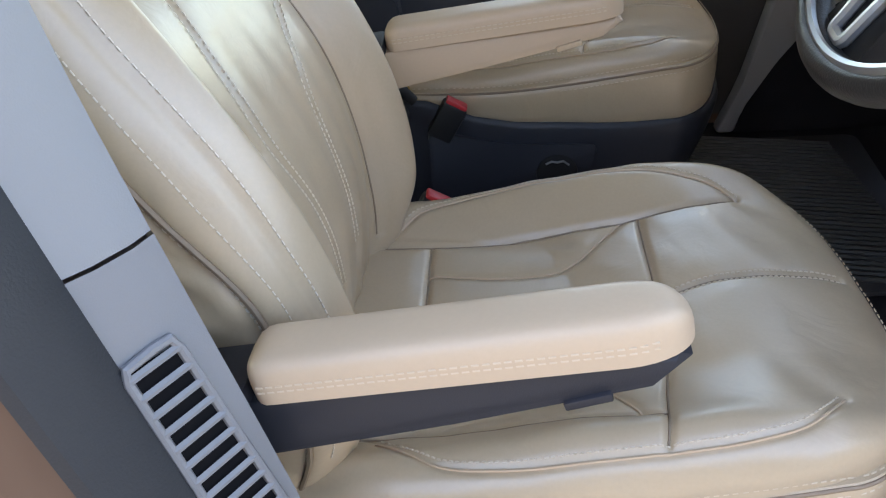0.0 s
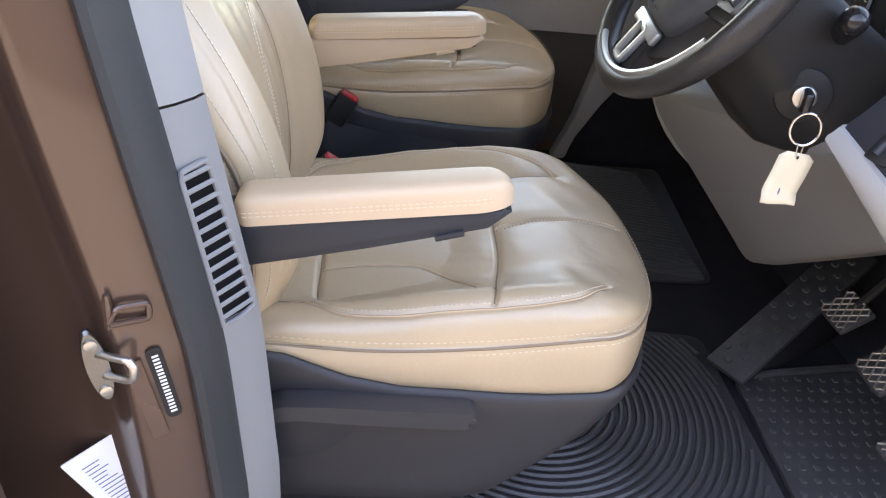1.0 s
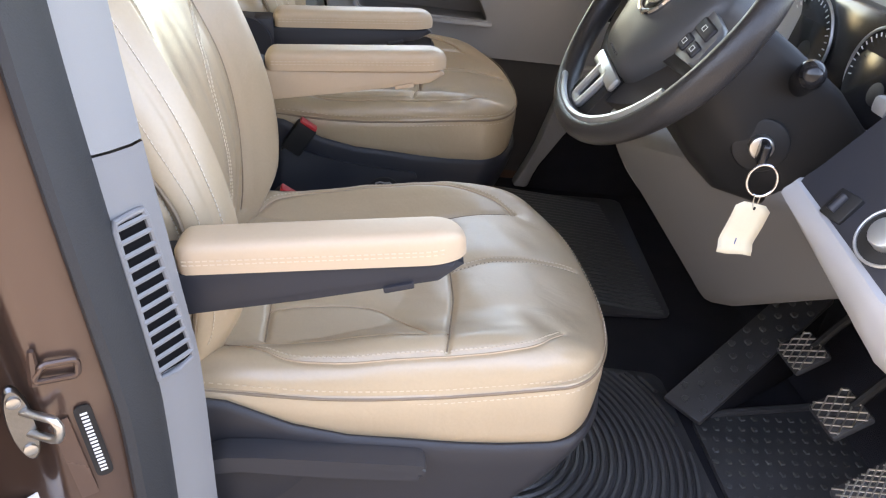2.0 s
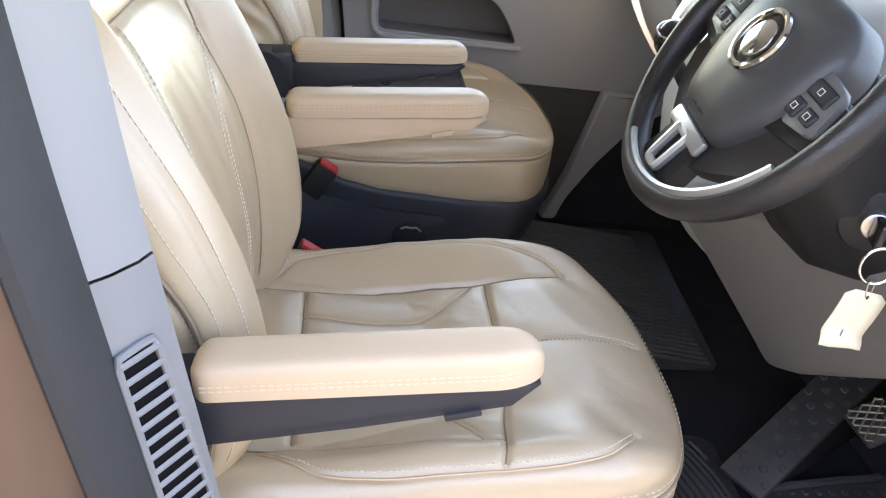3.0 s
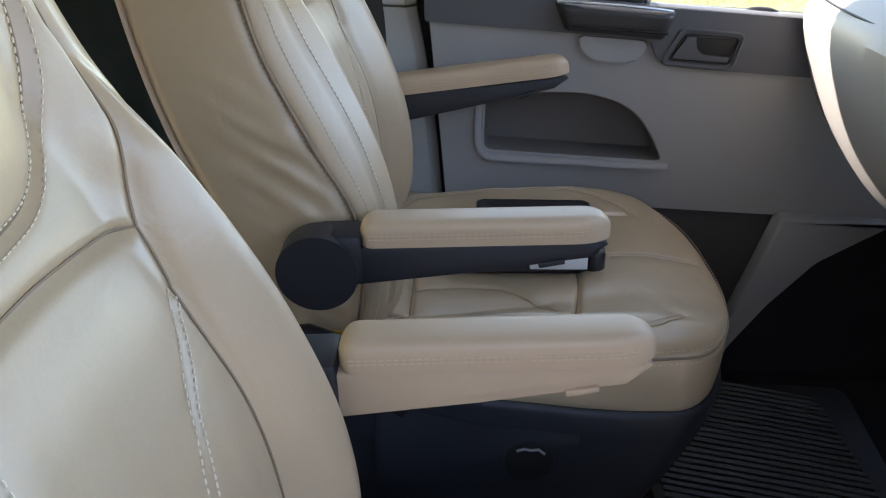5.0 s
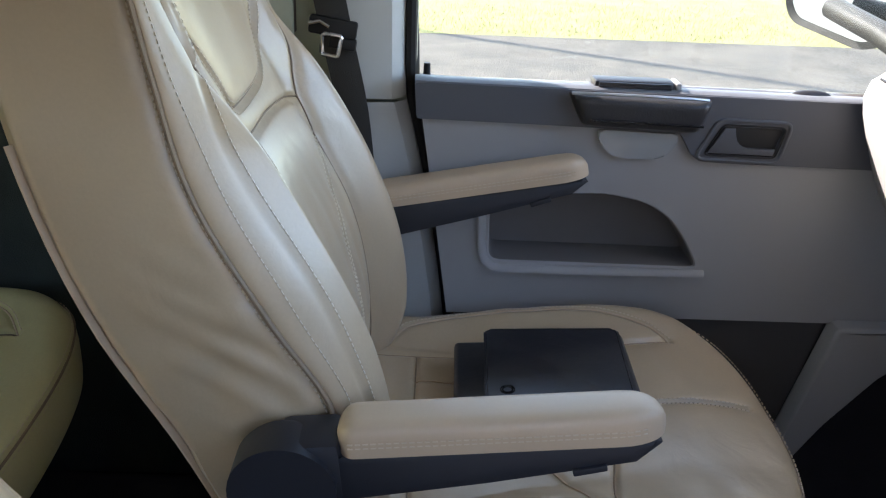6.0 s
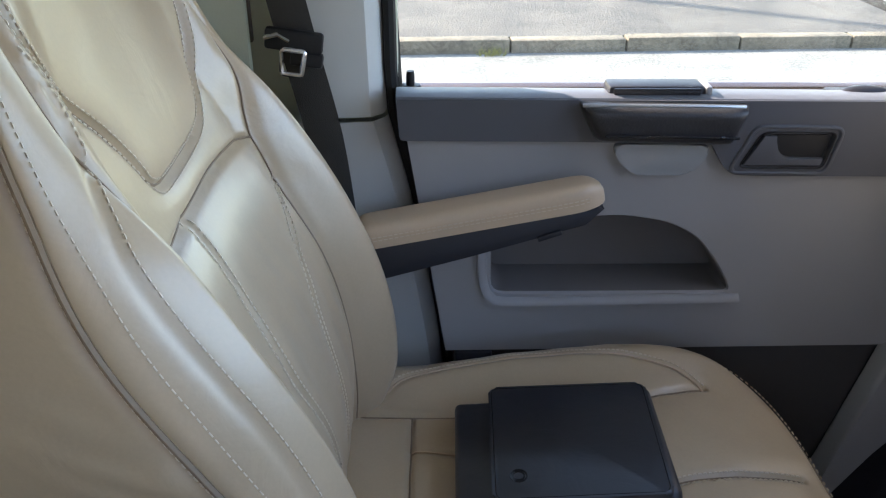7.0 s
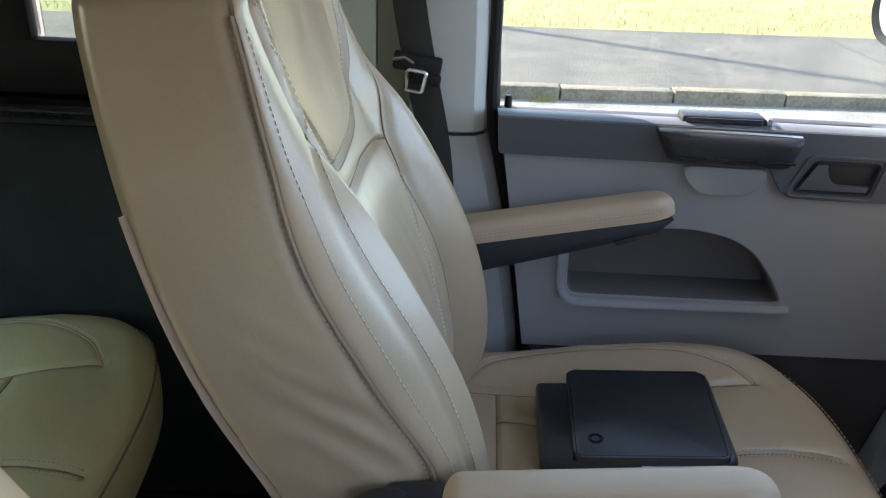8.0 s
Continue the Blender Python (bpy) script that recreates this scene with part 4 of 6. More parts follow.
# ---- far door ----
def plate_with_hole(bm, outer, hole, y):
    a = [bm.verts.new((x, y, z)) for x, z in outer]
    b = [bm.verts.new((x, y, z)) for x, z in hole]
    es = [bm.edges.new((r[i - 1], r[i])) for r in (a, b) for i in range(len(r))]
    bmesh.ops.triangle_fill(bm, edges=es, use_beauty=True)
    return a, b


def sink(bm, rim, rings, fill=True):
    """Walls from a rim of points down rings of (shrink, dy), closed at the end."""
    cx = sum(v.co.x for v in rim) / len(rim)
    cz = sum(v.co.z for v in rim) / len(rim)
    base = [v.co.copy() for v in rim]
    n = len(rim)
    last = rim
    for k, dy in rings:
        ring = []
        for i, p in enumerate(base):
            t = base[(i + 1) % n] - base[i - 1]
            o = Vector((t.z, 0, -t.x)).normalized()
            if o.dot(Vector((cx - p.x, 0, cz - p.z))) < 0:
                o = -o
            ring.append(bm.verts.new(p + o * k + Vector((0, dy, 0))))
        for i in range(n):
            bm.faces.new((last[i], last[(i + 1) % n], ring[(i + 1) % n], ring[i]))
        last = ring
    if fill:
        bm.faces.new(last)
    return last


door = thing("door_1", "grey plastic passenger door with storage pocket, closed", "door", "", "structure", (0.4, 2.0, 0.7))
DOOR_AT = Matrix.Translation((-0.4, -2.0, -0.7))


def door_part(name, bm, mat, label="", parent=None, **k):
    bm.transform(DOOR_AT)
    return part(name, bm, mat, parent or door, label, **k)


POCKET = rounded([(0.108, 1.140), (0.466, 1.139), (0.437, 1.188), (0.402, 1.232), (0.358, 1.257), (0.292, 1.269), (0.19, 1.264), (0.104, 1.252)], 0.022, 4)
bm = bmesh.new()
_, rim = plate_with_hole(bm, [(0.045, 1.040), (0.98, 1.044), (0.98, 1.40), (-0.012, 1.40), (0.02, 1.20)], POCKET, 2.0)
sink(bm, rim, [(0.002, 0.003), (0.003, 0.010)], False)
door_part("door_panel", bm, DOOR_GREY, "grey door panel with a sunken pocket")
# Lining walls, darkened in colour where the pocket's depth would shade them.
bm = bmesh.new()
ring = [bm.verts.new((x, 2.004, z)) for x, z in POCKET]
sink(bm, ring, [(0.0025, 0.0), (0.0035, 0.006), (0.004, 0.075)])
door_part("pocket_lining", bm, POCKET_SHADE, "storage pocket lining with its shade in the colour")
bm = bmesh.new()
lip = way([(0.092, 1.262), (0.095, 1.20), (0.100, 1.152), (0.114, 1.132), (0.15, 1.129), (0.30, 1.130), (0.474, 1.132)], 30)
tube(bm, [(x, 1.997, z) for x, z in lip], 0.0085, 10, flat=0.5)
door_part("pocket_lip", bm, DOOR_GREY)
# Dark plastic, with the seat's shadow put into its colour as well.
bm = bmesh.new()
prism(bm, [(0.06, 1.042), (0.06, 0.70), (0.98, 0.70), (0.98, 1.042)], "y", 2.016, 2.05, 0.004)
door_part("lower_panel", bm, material("shaded lower door plastic", (0.055, 0.051, 0.050), 0.6, vary=0.08, big=4, fine=900, bump=0.25, dist=0.0006), "dark lower door panel with the seat's shade in its colour")
bm = bmesh.new()
prism(bm, [(0.06, 1.039), (0.115, 1.039), (0.118, 1.01), (0.06, 1.01)], "y", 1.995, 2.03, 0.004)
door_part("corner_block", bm, SLATE)
BAND = [(-0.022, 1.438), (-0.018, 1.382), (0.20, 1.380), (0.392, 1.376), (0.414, 1.342), (0.428, 1.332), (0.47, 1.330), (0.98, 1.326), (0.98, 1.432)]
bm = bmesh.new()
rimh = rounded([(0.434, 1.344), (0.546, 1.342), (0.556, 1.391), (0.457, 1.392)], 0.010)
_, rim = plate_with_hole(bm, rounded(BAND, 0.006, 2), rimh, 1.990)
sink(bm, rim, [(0.0005, 0.001), (0.001, 0.0065)])
low = [bm.verts.new((x, 2.0, z)) for x, z in rounded(BAND, 0.006, 2)]
up = [bm.verts.new((x, 1.990, z)) for x, z in rounded(BAND, 0.006, 2)]
for i in range(len(low)):
    bm.faces.new((low[i - 1], low[i], up[i], up[i - 1]))
door_part("upper_band", bm, BAND_GREY, "dark upper door band with handle recess")
bm = bmesh.new()
rows = []
for i in range(24):
    x = -0.022 + i * 0.045
    z = 1.437 - 0.008 * (x + 0.02)
    rows.append([(x, 1.990, z - 0.004), (x, 1.993, z + 0.003), (x, 2.002, z + 0.006), (x, 2.03, z + 0.004), (x, 2.075, z - 0.010), (x, 2.092, z - 0.020)])
sheet(bm, rows)
door_part("sill_cap", bm, material("sill grey plastic", (0.13, 0.138, 0.155), 0.5, vary=0.05, big=3, fine=900, bump=0.25, dist=0.0006), "dark grey window sill cap")
bm = bmesh.new()
prism(bm, rounded([(0.464, 1.387), (0.484, 1.358), (0.492, 1.352), (0.544, 1.350), (0.553, 1.387)], 0.006), "y", 1.9945, 1.9962, 0.0005)
lever = door_part("door_handle", bm, BLACK, "black recessed door handle")
bm = bmesh.new()
prism(bm, [(0.438, 1.347), (0.460, 1.388), (0.476, 1.388), (0.477, 1.376), (0.480, 1.368), (0.486, 1.361), (0.493, 1.357), (0.501, 1.356), (0.544, 1.356), (0.542, 1.346)], "y", 1.987, 1.9945, 0.0012)
door_part("handle_blade", bm, BAND_GREY, "", lever)
bm = bmesh.new()
tube(bm, [(x, 1.9895, z) for x, z in rounded([(0.420, 1.336), (0.553, 1.334), (0.564, 1.399), (0.447, 1.401)], 0.014, 5)], 0.0030, 8, closed=True)
door_part("recess_rim", bm, BAND_GREY, "raised rim", lever)
bm = bmesh.new()
tube(bm, [(x, 1.9890, z) for x, z in rounded([(0.432, 1.343), (0.547, 1.341), (0.557, 1.392), (0.456, 1.393)], 0.010, 5)], 0.0010, 8, closed=True)
door_part("recess_joint", bm, BLACK, "dark joint", lever)
# grab handle
bm = bmesh.new()
rows = []
for i in range(19):
    t = i / 18
    z = 1.436 - 0.053 * t
    xl, xr = 0.211 + 0.026 * t ** 1.2, 0.432 - 0.016 * t ** 1.2
    bulge = (1 - (2 * t - 1) ** 6) ** 0.5 * (1 - 0.25 * t)
    rows.append([(xl + (xr - xl) * k / 40, 1.991 - 0.030 * bulge * (1 - (2 * k / 40 - 1) ** 16) ** 0.5, z - 0.004 * k / 40) for k in range(41)])
sheet(bm, rows)
grab = door_part("grab_handle", bm, material("ribbed black plastic", (0.034, 0.033, 0.034), 0.36, vary=0.2, big=30, fine=300, bump=0.3), "black padded grab handle")
bm = bmesh.new()
tube(bm, [(0.213, 1.972, 1.436), (0.25, 1.966, 1.438), (0.33, 1.964, 1.438), (0.395, 1.967, 1.436), (0.421, 1.974, 1.433)], 0.0025, 8)
door_part("bright_edge", bm, SILVER, "thin bright edge strip", grab)
bm = bmesh.new()
tube(bm, [(0.244, 1.9625, 1.398), (0.33, 1.9615, 1.397), (0.416, 1.9625, 1.395)], 0.002, 6)
door_part("groove", bm, GLOSS, "", grab)
bm = bmesh.new()
prism(bm, rounded([(0.260, 1.376), (0.394, 1.374), (0.384, 1.347), (0.366, 1.331), (0.295, 1.332), (0.272, 1.349)], 0.014), "y", 1.990, 2.002, 0.004, 3)
door_part("pull_cup", bm, material("polished grey plastic", (0.31, 0.325, 0.33), 0.22, vary=0.04, big=6, bump=0.02), "smooth grey pull cup under the handle")
# sill details
bm = bmesh.new()
box(bm, 0.252, 0.376, 2.004, 2.040, 1.432, 1.450, 0.004)
sw = door_part("switch_housing", bm, SLATE, "dark switch housing on the sill")
bm = bmesh.new()
box(bm, 0.258, 0.370, 2.000, 2.0045, 1.436, 1.448, 0.001)
door_part("opening", bm, GLOSS, "", sw)
bm = bmesh.new()
box(bm, 0.377, 0.386, 2.002, 2.04, 1.434, 1.450, 0.003)
door_part("end_cap", bm, LIGHT_GREY, "", sw)
bm = bmesh.new()
tube(bm, [(-0.004, 2.072, 1.422), (-0.004, 2.072, 1.445), (-0.004, 2.072, 1.450)], [0.0062, 0.0058, 0.0050], 12)
disc(bm, (-0.004, 2.072, 1.425), (0, 0, 1), 0.014, 0.006, 20, 0.002)
door_part("lock_pin", bm, BLACK, "black lock pin")
bm = bmesh.new()
rows = []
for k in range(8):
    a = k / 7 * math.pi / 2
    rows.append([(0.600 + 0.034 * math.cos(a) * math.cos(q), 2.030 + 0.013 * math.cos(a) * math.sin(q), 1.432 + 0.011 * math.sin(a)) for q in (2 * math.pi * n / 24 for n in range(24))])
sheet(bm, rows, True)
box(bm, 0.553, 0.646, 2.008, 2.052, 1.424, 1.434, 0.003)
door_part("sill_knob", bm, SLATE, "small dark vent knob")
bm = bmesh.new()
box(bm, -0.03, 1.10, 2.094, 2.099, 1.40, 1.97)
pane = door_part("pane", bm, GLASS, "clear door glass", flat=True)
pane.visible_shadow = False
bm = bmesh.new()
box(bm, -0.03, 1.15, 2.102, 2.13, 0.40, 1.42, 0.012)
door_part("door_skin", bm, PAINT, "brown metallic door skin")
bm = bmesh.new()
tube(bm, [(curve(z, (1.42, 2.0), (-0.028, -0.055)), 2.09, z) for z in (1.42, 1.5, 1.6, 1.7, 1.8, 1.9, 1.97)], 0.013, 8)
door_part("glass_channel", bm, BLACK, "black window channel")
bm = bmesh.new()
box(bm, -0.08, 0.85, 2.06, 2.12, 1.93, 2.0, 0.012)
door_part("top_rail", bm, BLACK)

# kick trim beside the far footwell
bm = bmesh.new()
prism(bm, rounded([(0.715, 1.05), (0.95, 1.05), (0.90, 1.02), (0.81, 0.955), (0.735, 0.85), (0.675, 0.74), (0.66, 0.67), (0.615, 0.67), (0.665, 0.80)], 0.012, 2), "y", 1.968, 2.012, 0.008, 3)
tagged(part("kick_trim", bm, DOOR_GREY), "grey kick trim beside the footwell", "trim", "", "structure")
bm = bmesh.new()
prism(bm, [(0.66, 0.66), (0.72, 0.82), (0.82, 0.96), (0.95, 1.05), (1.45, 1.05), (1.45, 0.66)], "y", 1.99, 2.03)
tagged(part("footwell_side", bm, CARPET), "dark carpeted footwell side", "wall", "", "structure")
bm = bmesh.new()
box(bm, 1.34, 1.45, 0.46, 2.0, 0.66, 1.2)
m = Matrix.Translation((1.27, 1.23, 0.80)) @ Matrix.Rotation(radians(-42), 4, "Y")
box(bm, -0.25, 0.25, -0.77, 0.77, -0.02, 0.02, 0, m)
tagged(part("toe_board", bm, CARPET), "dark carpeted toe board", "floor", "", "structure")

# door mirror outside
mirror = thing("door_mirror", "black door mirror outside the far window", "mirror", "", "", (0.80, 2.42, 1.60))
mm = Matrix.Rotation(math.atan2(-0.52, -0.85), 4, "Z")
outline = rounded([(-0.10, -0.125), (0.07, -0.155), (0.12, -0.13), (0.13, 0.10), (0.09, 0.13), (-0.09, 0.12), (-0.125, 0.06), (-0.125, -0.08)], 0.03, 5)
bm = bmesh.new()
rows = []
for k, d in ((1.0, 0.0), (1.0, -0.03), (0.93, -0.07), (0.75, -0.10), (0.45, -0.115)):
    rows.append([mm @ Vector((d, y * k, z * k)) for y, z in outline])
vs = sheet(bm, rows, True)
bm.faces.new(vs[-1])
inner = [bm.verts.new(mm @ Vector((-0.004, y * 0.91, z * 0.91))) for y, z in outline]
for i in range(len(inner)):
    bm.faces.new((vs[0][i - 1], vs[0][i], inner[i], inner[i - 1]))
part("housing", bm, BLACK, mirror, "black mirror housing")
bm = bmesh.new()
bm.faces.new([bm.verts.new(mm @ Vector((-0.005, y * 0.915, z * 0.915))) for y, z in outline])
part("mirror_glass", bm, MIRROR, mirror, "mirror glass")
bm = bmesh.new()
tube(bm, [(-0.02, -0.02, -0.08), (0.0, -0.18, -0.10), (0.02, -0.31, -0.13)], 0.022, 10)
part("arm", bm, BLACK, mirror)

# seat belt on the far pillar
belt = thing("seat_belt", "black seat belt with chrome tongue hanging on the far pillar", "seat belt", "", "", (-0.14, 1.99, 1.0))
bm = bmesh.new()
rows = []
for i in range(30):
    z = 1.96 - i * 0.03
    x = curve(z, (1.05, 1.37, 1.52, 1.60, 1.96), (-0.085, -0.112, -0.142, -0.157, -0.20))
    rows.append([Vector((x - 0.024, 1.992 + 0.002 * noise.noise((0, 0, z * 8)), z)) - belt.location, Vector((x, 1.987, z)) - belt.location, Vector((x + 0.024, 1.990, z)) - belt.location, Vector((x + 0.023, 1.993, z)) - belt.location, Vector((x - 0.023, 1.995, z)) - belt.location])
sheet(bm, rows, True)
part("webbing", bm, WEBBING, belt, "black webbing")
bm = bmesh.new()
tm = Matrix.Translation((-0.142 + 0.14, 1.982 - 1.99, 1.512 - 1.0)) @ Matrix.Rotation(radians(8), 4, "Y")
box(bm, -0.036, 0.034, -0.008, 0.006, -0.010, 0.016, 0.004, tm)
box(bm, -0.004, 0.036, -0.010, 0.004, -0.026, -0.008, 0.004, tm)
tongue = part("tongue_grip", bm, BLACK, belt, "black plastic tongue grip")
bm = bmesh.new()
sq = [(-0.014, -0.006), (0.014, -0.006), (0.012, -0.036), (-0.012, -0.036)]
tube(bm, [tm @ Vector((x, -0.012, z)) for x, z in rounded(sq, 0.004, 3)], 0.0032, 8, closed=True)
tube(bm, [tm @ Vector((x, -0.010, z)) for x, z in ((-0.036, 0.004), (-0.02, 0.010), (-0.006, 0.004))], 0.003, 8)
part("tongue", bm, CHROME, tongue, "chrome latch tongue")

# ---- dashboard ----
dash = thing("dashboard", "grey plastic dashboard with silver-framed centre panel", "dashboard", "", "structure", (0.9, 1.2, 1.2))
DASH_AT = Matrix.Translation((-0.9, -1.2, -1.2))


def dash_part(name, bm, mat, label="", parent=None, **k):
    bm.transform(DASH_AT)
    return part(name, bm, mat, parent or dash, label, **k)


def swept(stations, n=48):
    """A skin whose (x, z) profile passes smoothly from station to station along y."""
    ys = [s[0] for s in stations]
    count = len(stations[0][1])
    b = bmesh.new()
    rows = []
    for i in range(n + 1):
        y = ys[0] + (ys[-1] - ys[0]) * i / n
        rows.append([(curve(y, ys, [s[1][k][0] for s in stations]), y, curve(y, ys, [s[1][k][1] for s in stations])) for k in range(count)])
    fine = []
    for row in rows:
        pts = way(row, 60)
        fine.append(pts)
    sheet(b, fine)
    return b


P_SIDE = [(1.40, 1.36), (1.10, 1.46), (0.82, 1.505), (0.69, 1.50), (0.645, 1.465), (0.675, 1.37), (0.73, 1.27), (0.83, 1.17), (1.0, 1.08), (1.35, 1.04)]
P_MID = [(1.40, 1.36), (1.10, 1.47), (0.80, 1.515), (0.665, 1.505), (0.615, 1.465), (0.64, 1.37), (0.70, 1.26), (0.80, 1.16), (0.98, 1.08), (1.35, 1.04)]
P_CON = [(1.40, 1.36), (1.10, 1.47), (0.84, 1.52), (0.74, 1.50), (0.70, 1.46), (0.645, 1.36), (0.61, 1.26), (0.66, 1.08), (0.80, 0.98), (1.35, 0.98)]
P_DRV = [(1.40, 1.36), (1.10, 1.47), (0.90, 1.545), (0.80, 1.545), (0.775, 1.49), (0.775, 1.36), (0.76, 1.25), (0.80, 1.10), (0.95, 1.02), (1.35, 1.0)]
dash_part("dash_shell", swept([(0.50, P_DRV), (0.95, P_DRV), (1.12, P_CON), (1.40, P_CON), (1.52, P_MID), (1.78, P_MID), (1.96, P_SIDE)], 90), DASH_GREY, "grey moulded dashboard shell")
# knee panel under the column
bm = bmesh.new()
rows = []
for i in range(17):
    y = 0.58 + i * 0.0278
    q = (1.025 - y) / 0.445
    e = step(0.97, 1.025, y)
    tx, tz, fx, fz = 0.492 + 0.19 * q, 1.228 + 0.07 * q, 0.758 + 0.03 * q, 0.892 + 0.335 * q + 0.012 * e
    prof = [(tx + 0.09, y, tz + 0.035), (tx + 0.02 + 0.02 * e, y, tz + 0.022), (tx + 0.01 * e, y, tz - 0.005)]
    prof += [(tx + (fx - tx) * k, y, tz - 0.012 + (fz + 0.02 - tz) * k) for k in (0.12, 0.35, 0.6, 0.85, 0.97)]
    prof += [(fx + 0.016, y, fz), (fx + 0.06, y, fz + 0.004), (fx + 0.22, y, fz + 0.03)]
    rows.append(prof)
end = [(x + 0.014, 1.033, z + 0.006) for x, y, z in rows[-1]]
back = [(x + 0.10, 1.037, z + 0.03) for x, y, z in rows[-1]]
sheet(bm, [way(r, 40) for r in rows + [end, back]])
knee = dash_part("knee_panel", bm, material("warm grey plastic", (0.175, 0.17, 0.168), 0.6, vary=0.05, big=3, fine=900, bump=0.25, dist=0.0006), "grey knee panel under the steering column")
# near end of the dash: dark switch panel with pale lower trim
def end_profile(y):
    s = (0.61 - y) / 0.21
    lo = (0.555 + 0.045 * s, 1.318 - 0.103 * s)
    mid = (0.567 + 0.012 * s, 1.340 - 0.045 * s)
    return lo, mid
bm = bmesh.new()
rows = []
for y in (0.400, 0.404, 0.42, 0.45, 0.48, 0.51, 0.54, 0.57, 0.595, 0.607, 0.613, 0.616):
    lo, mid = end_profile(min(max(y, 0.404), 0.607))
    k = 0.06 if y in (0.400, 0.616) else 0.006 if y in (0.404, 0.613) else 0.0
    rows.append([(mid[0] + 0.02 + k, y, mid[1] - 0.03), (mid[0] + k, y, mid[1]), (mid[0] + 0.022 + k, y, mid[1] + 0.029 - k * 0.2), (mid[0] + 0.045 + k, y, mid[1] + 0.058 - k * 0.2), (mid[0] + 0.10 + k, y, mid[1] + 0.124 - k * 0.2), (mid[0] + 0.12 + k, y, mid[1] + 0.138 - k * 0.2), (0.76 + k, y, 1.475), (0.90 + k, y, 1.49)])
sheet(bm, [way(r, 36) for r in rows])
swp = dash_part("switch_panel", bm, SLATE, "dark switch panel at the dash end")
bm = bmesh.new()
rows = []
for y in (0.398, 0.403, 0.42, 0.45, 0.48, 0.51, 0.54, 0.57, 0.595, 0.609, 0.618, 0.622):
    lo, mid = end_profile(min(max(y, 0.403), 0.609))
    k = 0.05 if y in (0.398, 0.622) else 0.010 if y in (0.403, 0.618) else 0.0
    rows.append([(mid[0] + 0.012 + k, y, mid[1] + 0.004), (mid[0] - 0.003 + k, y, mid[1] + 0.004), (mid[0] - 0.010 + k, y, mid[1] - 0.004), ((lo[0] + mid[0]) / 2 - 0.012 + k, y, (lo[1] + mid[1]) / 2), (lo[0] - 0.003 + k, y, lo[1] + 0.008), (lo[0] + 0.010 + k, y, lo[1] - 0.004), (lo[0] + 0.06 + k, y, lo[1] - 0.022), (lo[0] + 0.22 + k, y, lo[1] - 0.06)])
sheet(bm, [way(r, 36) for r in rows])
dash_part("end_trim", bm, DOOR_GREY, "pale grey curved lower trim")
# shelf edge beside the cluster
bm = bmesh.new()
box(bm, 0.64, 0.78, 0.612, 0.640, 1.425, 1.447, 0.006)
dash_part("cluster_shelf", bm, GREY, "grey shelf edge beside the cluster")
# instrument cluster
bm = bmesh.new()
box(bm, 0.745, 0.79, 0.65, 1.045, 1.345, 1.505, 0.02)
cl = dash_part("instrument_cluster", bm, GLOSS, "black instrument cluster with round dials")
for y in (0.780, 0.975):
    bm = bmesh.new()
    disc(bm, (0.747, y, 1.425), (-1, 0, 0.15), 0.068, 0.006, 40, 0.002)
    dial = dash_part("dial", bm, GLOSS, "", cl)
    bm = bmesh.new()
    tube(bm, [(0.741, y + 0.068 * math.cos(a), 1.425 + 0.068 * math.sin(a)) for a in (2 * math.pi * k / 40 for k in range(40))], 0.0022, 6, closed=True)
    dash_part("bezel", bm, SILVER, "", cl)
    bm = bmesh.new()
    for k in range(28):
        a = math.radians(-40 + 260 * k / 27)
        tm = Matrix.Translation((0.7395, y + 0.058 * math.cos(a), 1.426 + 0.058 * math.sin(a))) @ Matrix.Rotation(a, 4, "X")
        box(bm, -0.0006, 0.0006, -0.004 if k % 3 == 0 else -0.0022, 0.003, -0.0007, 0.0007, 0, tm)
    tagged(dash_part("dial_markings", bm, MARK, "white dial markings", cl, flat=True), kind="stuff")
    bm = bmesh.new()
    disc(bm, (0.7405, y - 0.012, 1.408), (-1, 0, 0.15), 0.016, 0.003, 24, 0.001)
    dash_part("small_dial", bm, SLATE, "", cl)
# light switch and dimmer wheel
LS = Vector((0.603, 0.475, 1.341))
LN = Vector((-0.78, -0.17, 0.60)).normalized()
bm = bmesh.new()
disc(bm, LS, LN, 0.034, 0.008, 36, 0.003)
sw = dash_part("light_switch", bm, BLACK, "round black headlight switch")
bm = bmesh.new()
tube(bm, [LS + LN * 0.008 + 0.034 * (math.cos(a) * LN.orthogonal().normalized() + math.sin(a) * LN.cross(LN.orthogonal().normalized())) for a in (2 * math.pi * k / 36 for k in range(36))], 0.002, 6, closed=True)
dash_part("ring", bm, SILVER, "", sw)
bm = bmesh.new()
disc(bm, LS + LN * 0.008, LN, 0.018, 0.014, 24, 0.003)
dash_part("knob", bm, SILVER, "silver rotary knob", sw)
DW = Vector((0.583, 0.542, 1.345))
fr = look(DW, DW - LN).to_3x3().to_4x4()
bm = bmesh.new()
box(bm, -0.016, 0.016, -0.018, 0.018, -0.004, 0.004, 0.002, Matrix.Translation(DW) @ fr)
dm = dash_part("dimmer_housing", bm, BLACK, "dimmer wheel in black housing")
bm = bmesh.new()
tube(bm, [Matrix.Translation(DW + LN * 0.004) @ fr @ Vector(p) for p in ((-0.004, -0.011, 0), (-0.004, 0.011, 0))], 0.006, 10)
dash_part("dimmer_wheel", bm, SLATE, "", dm)

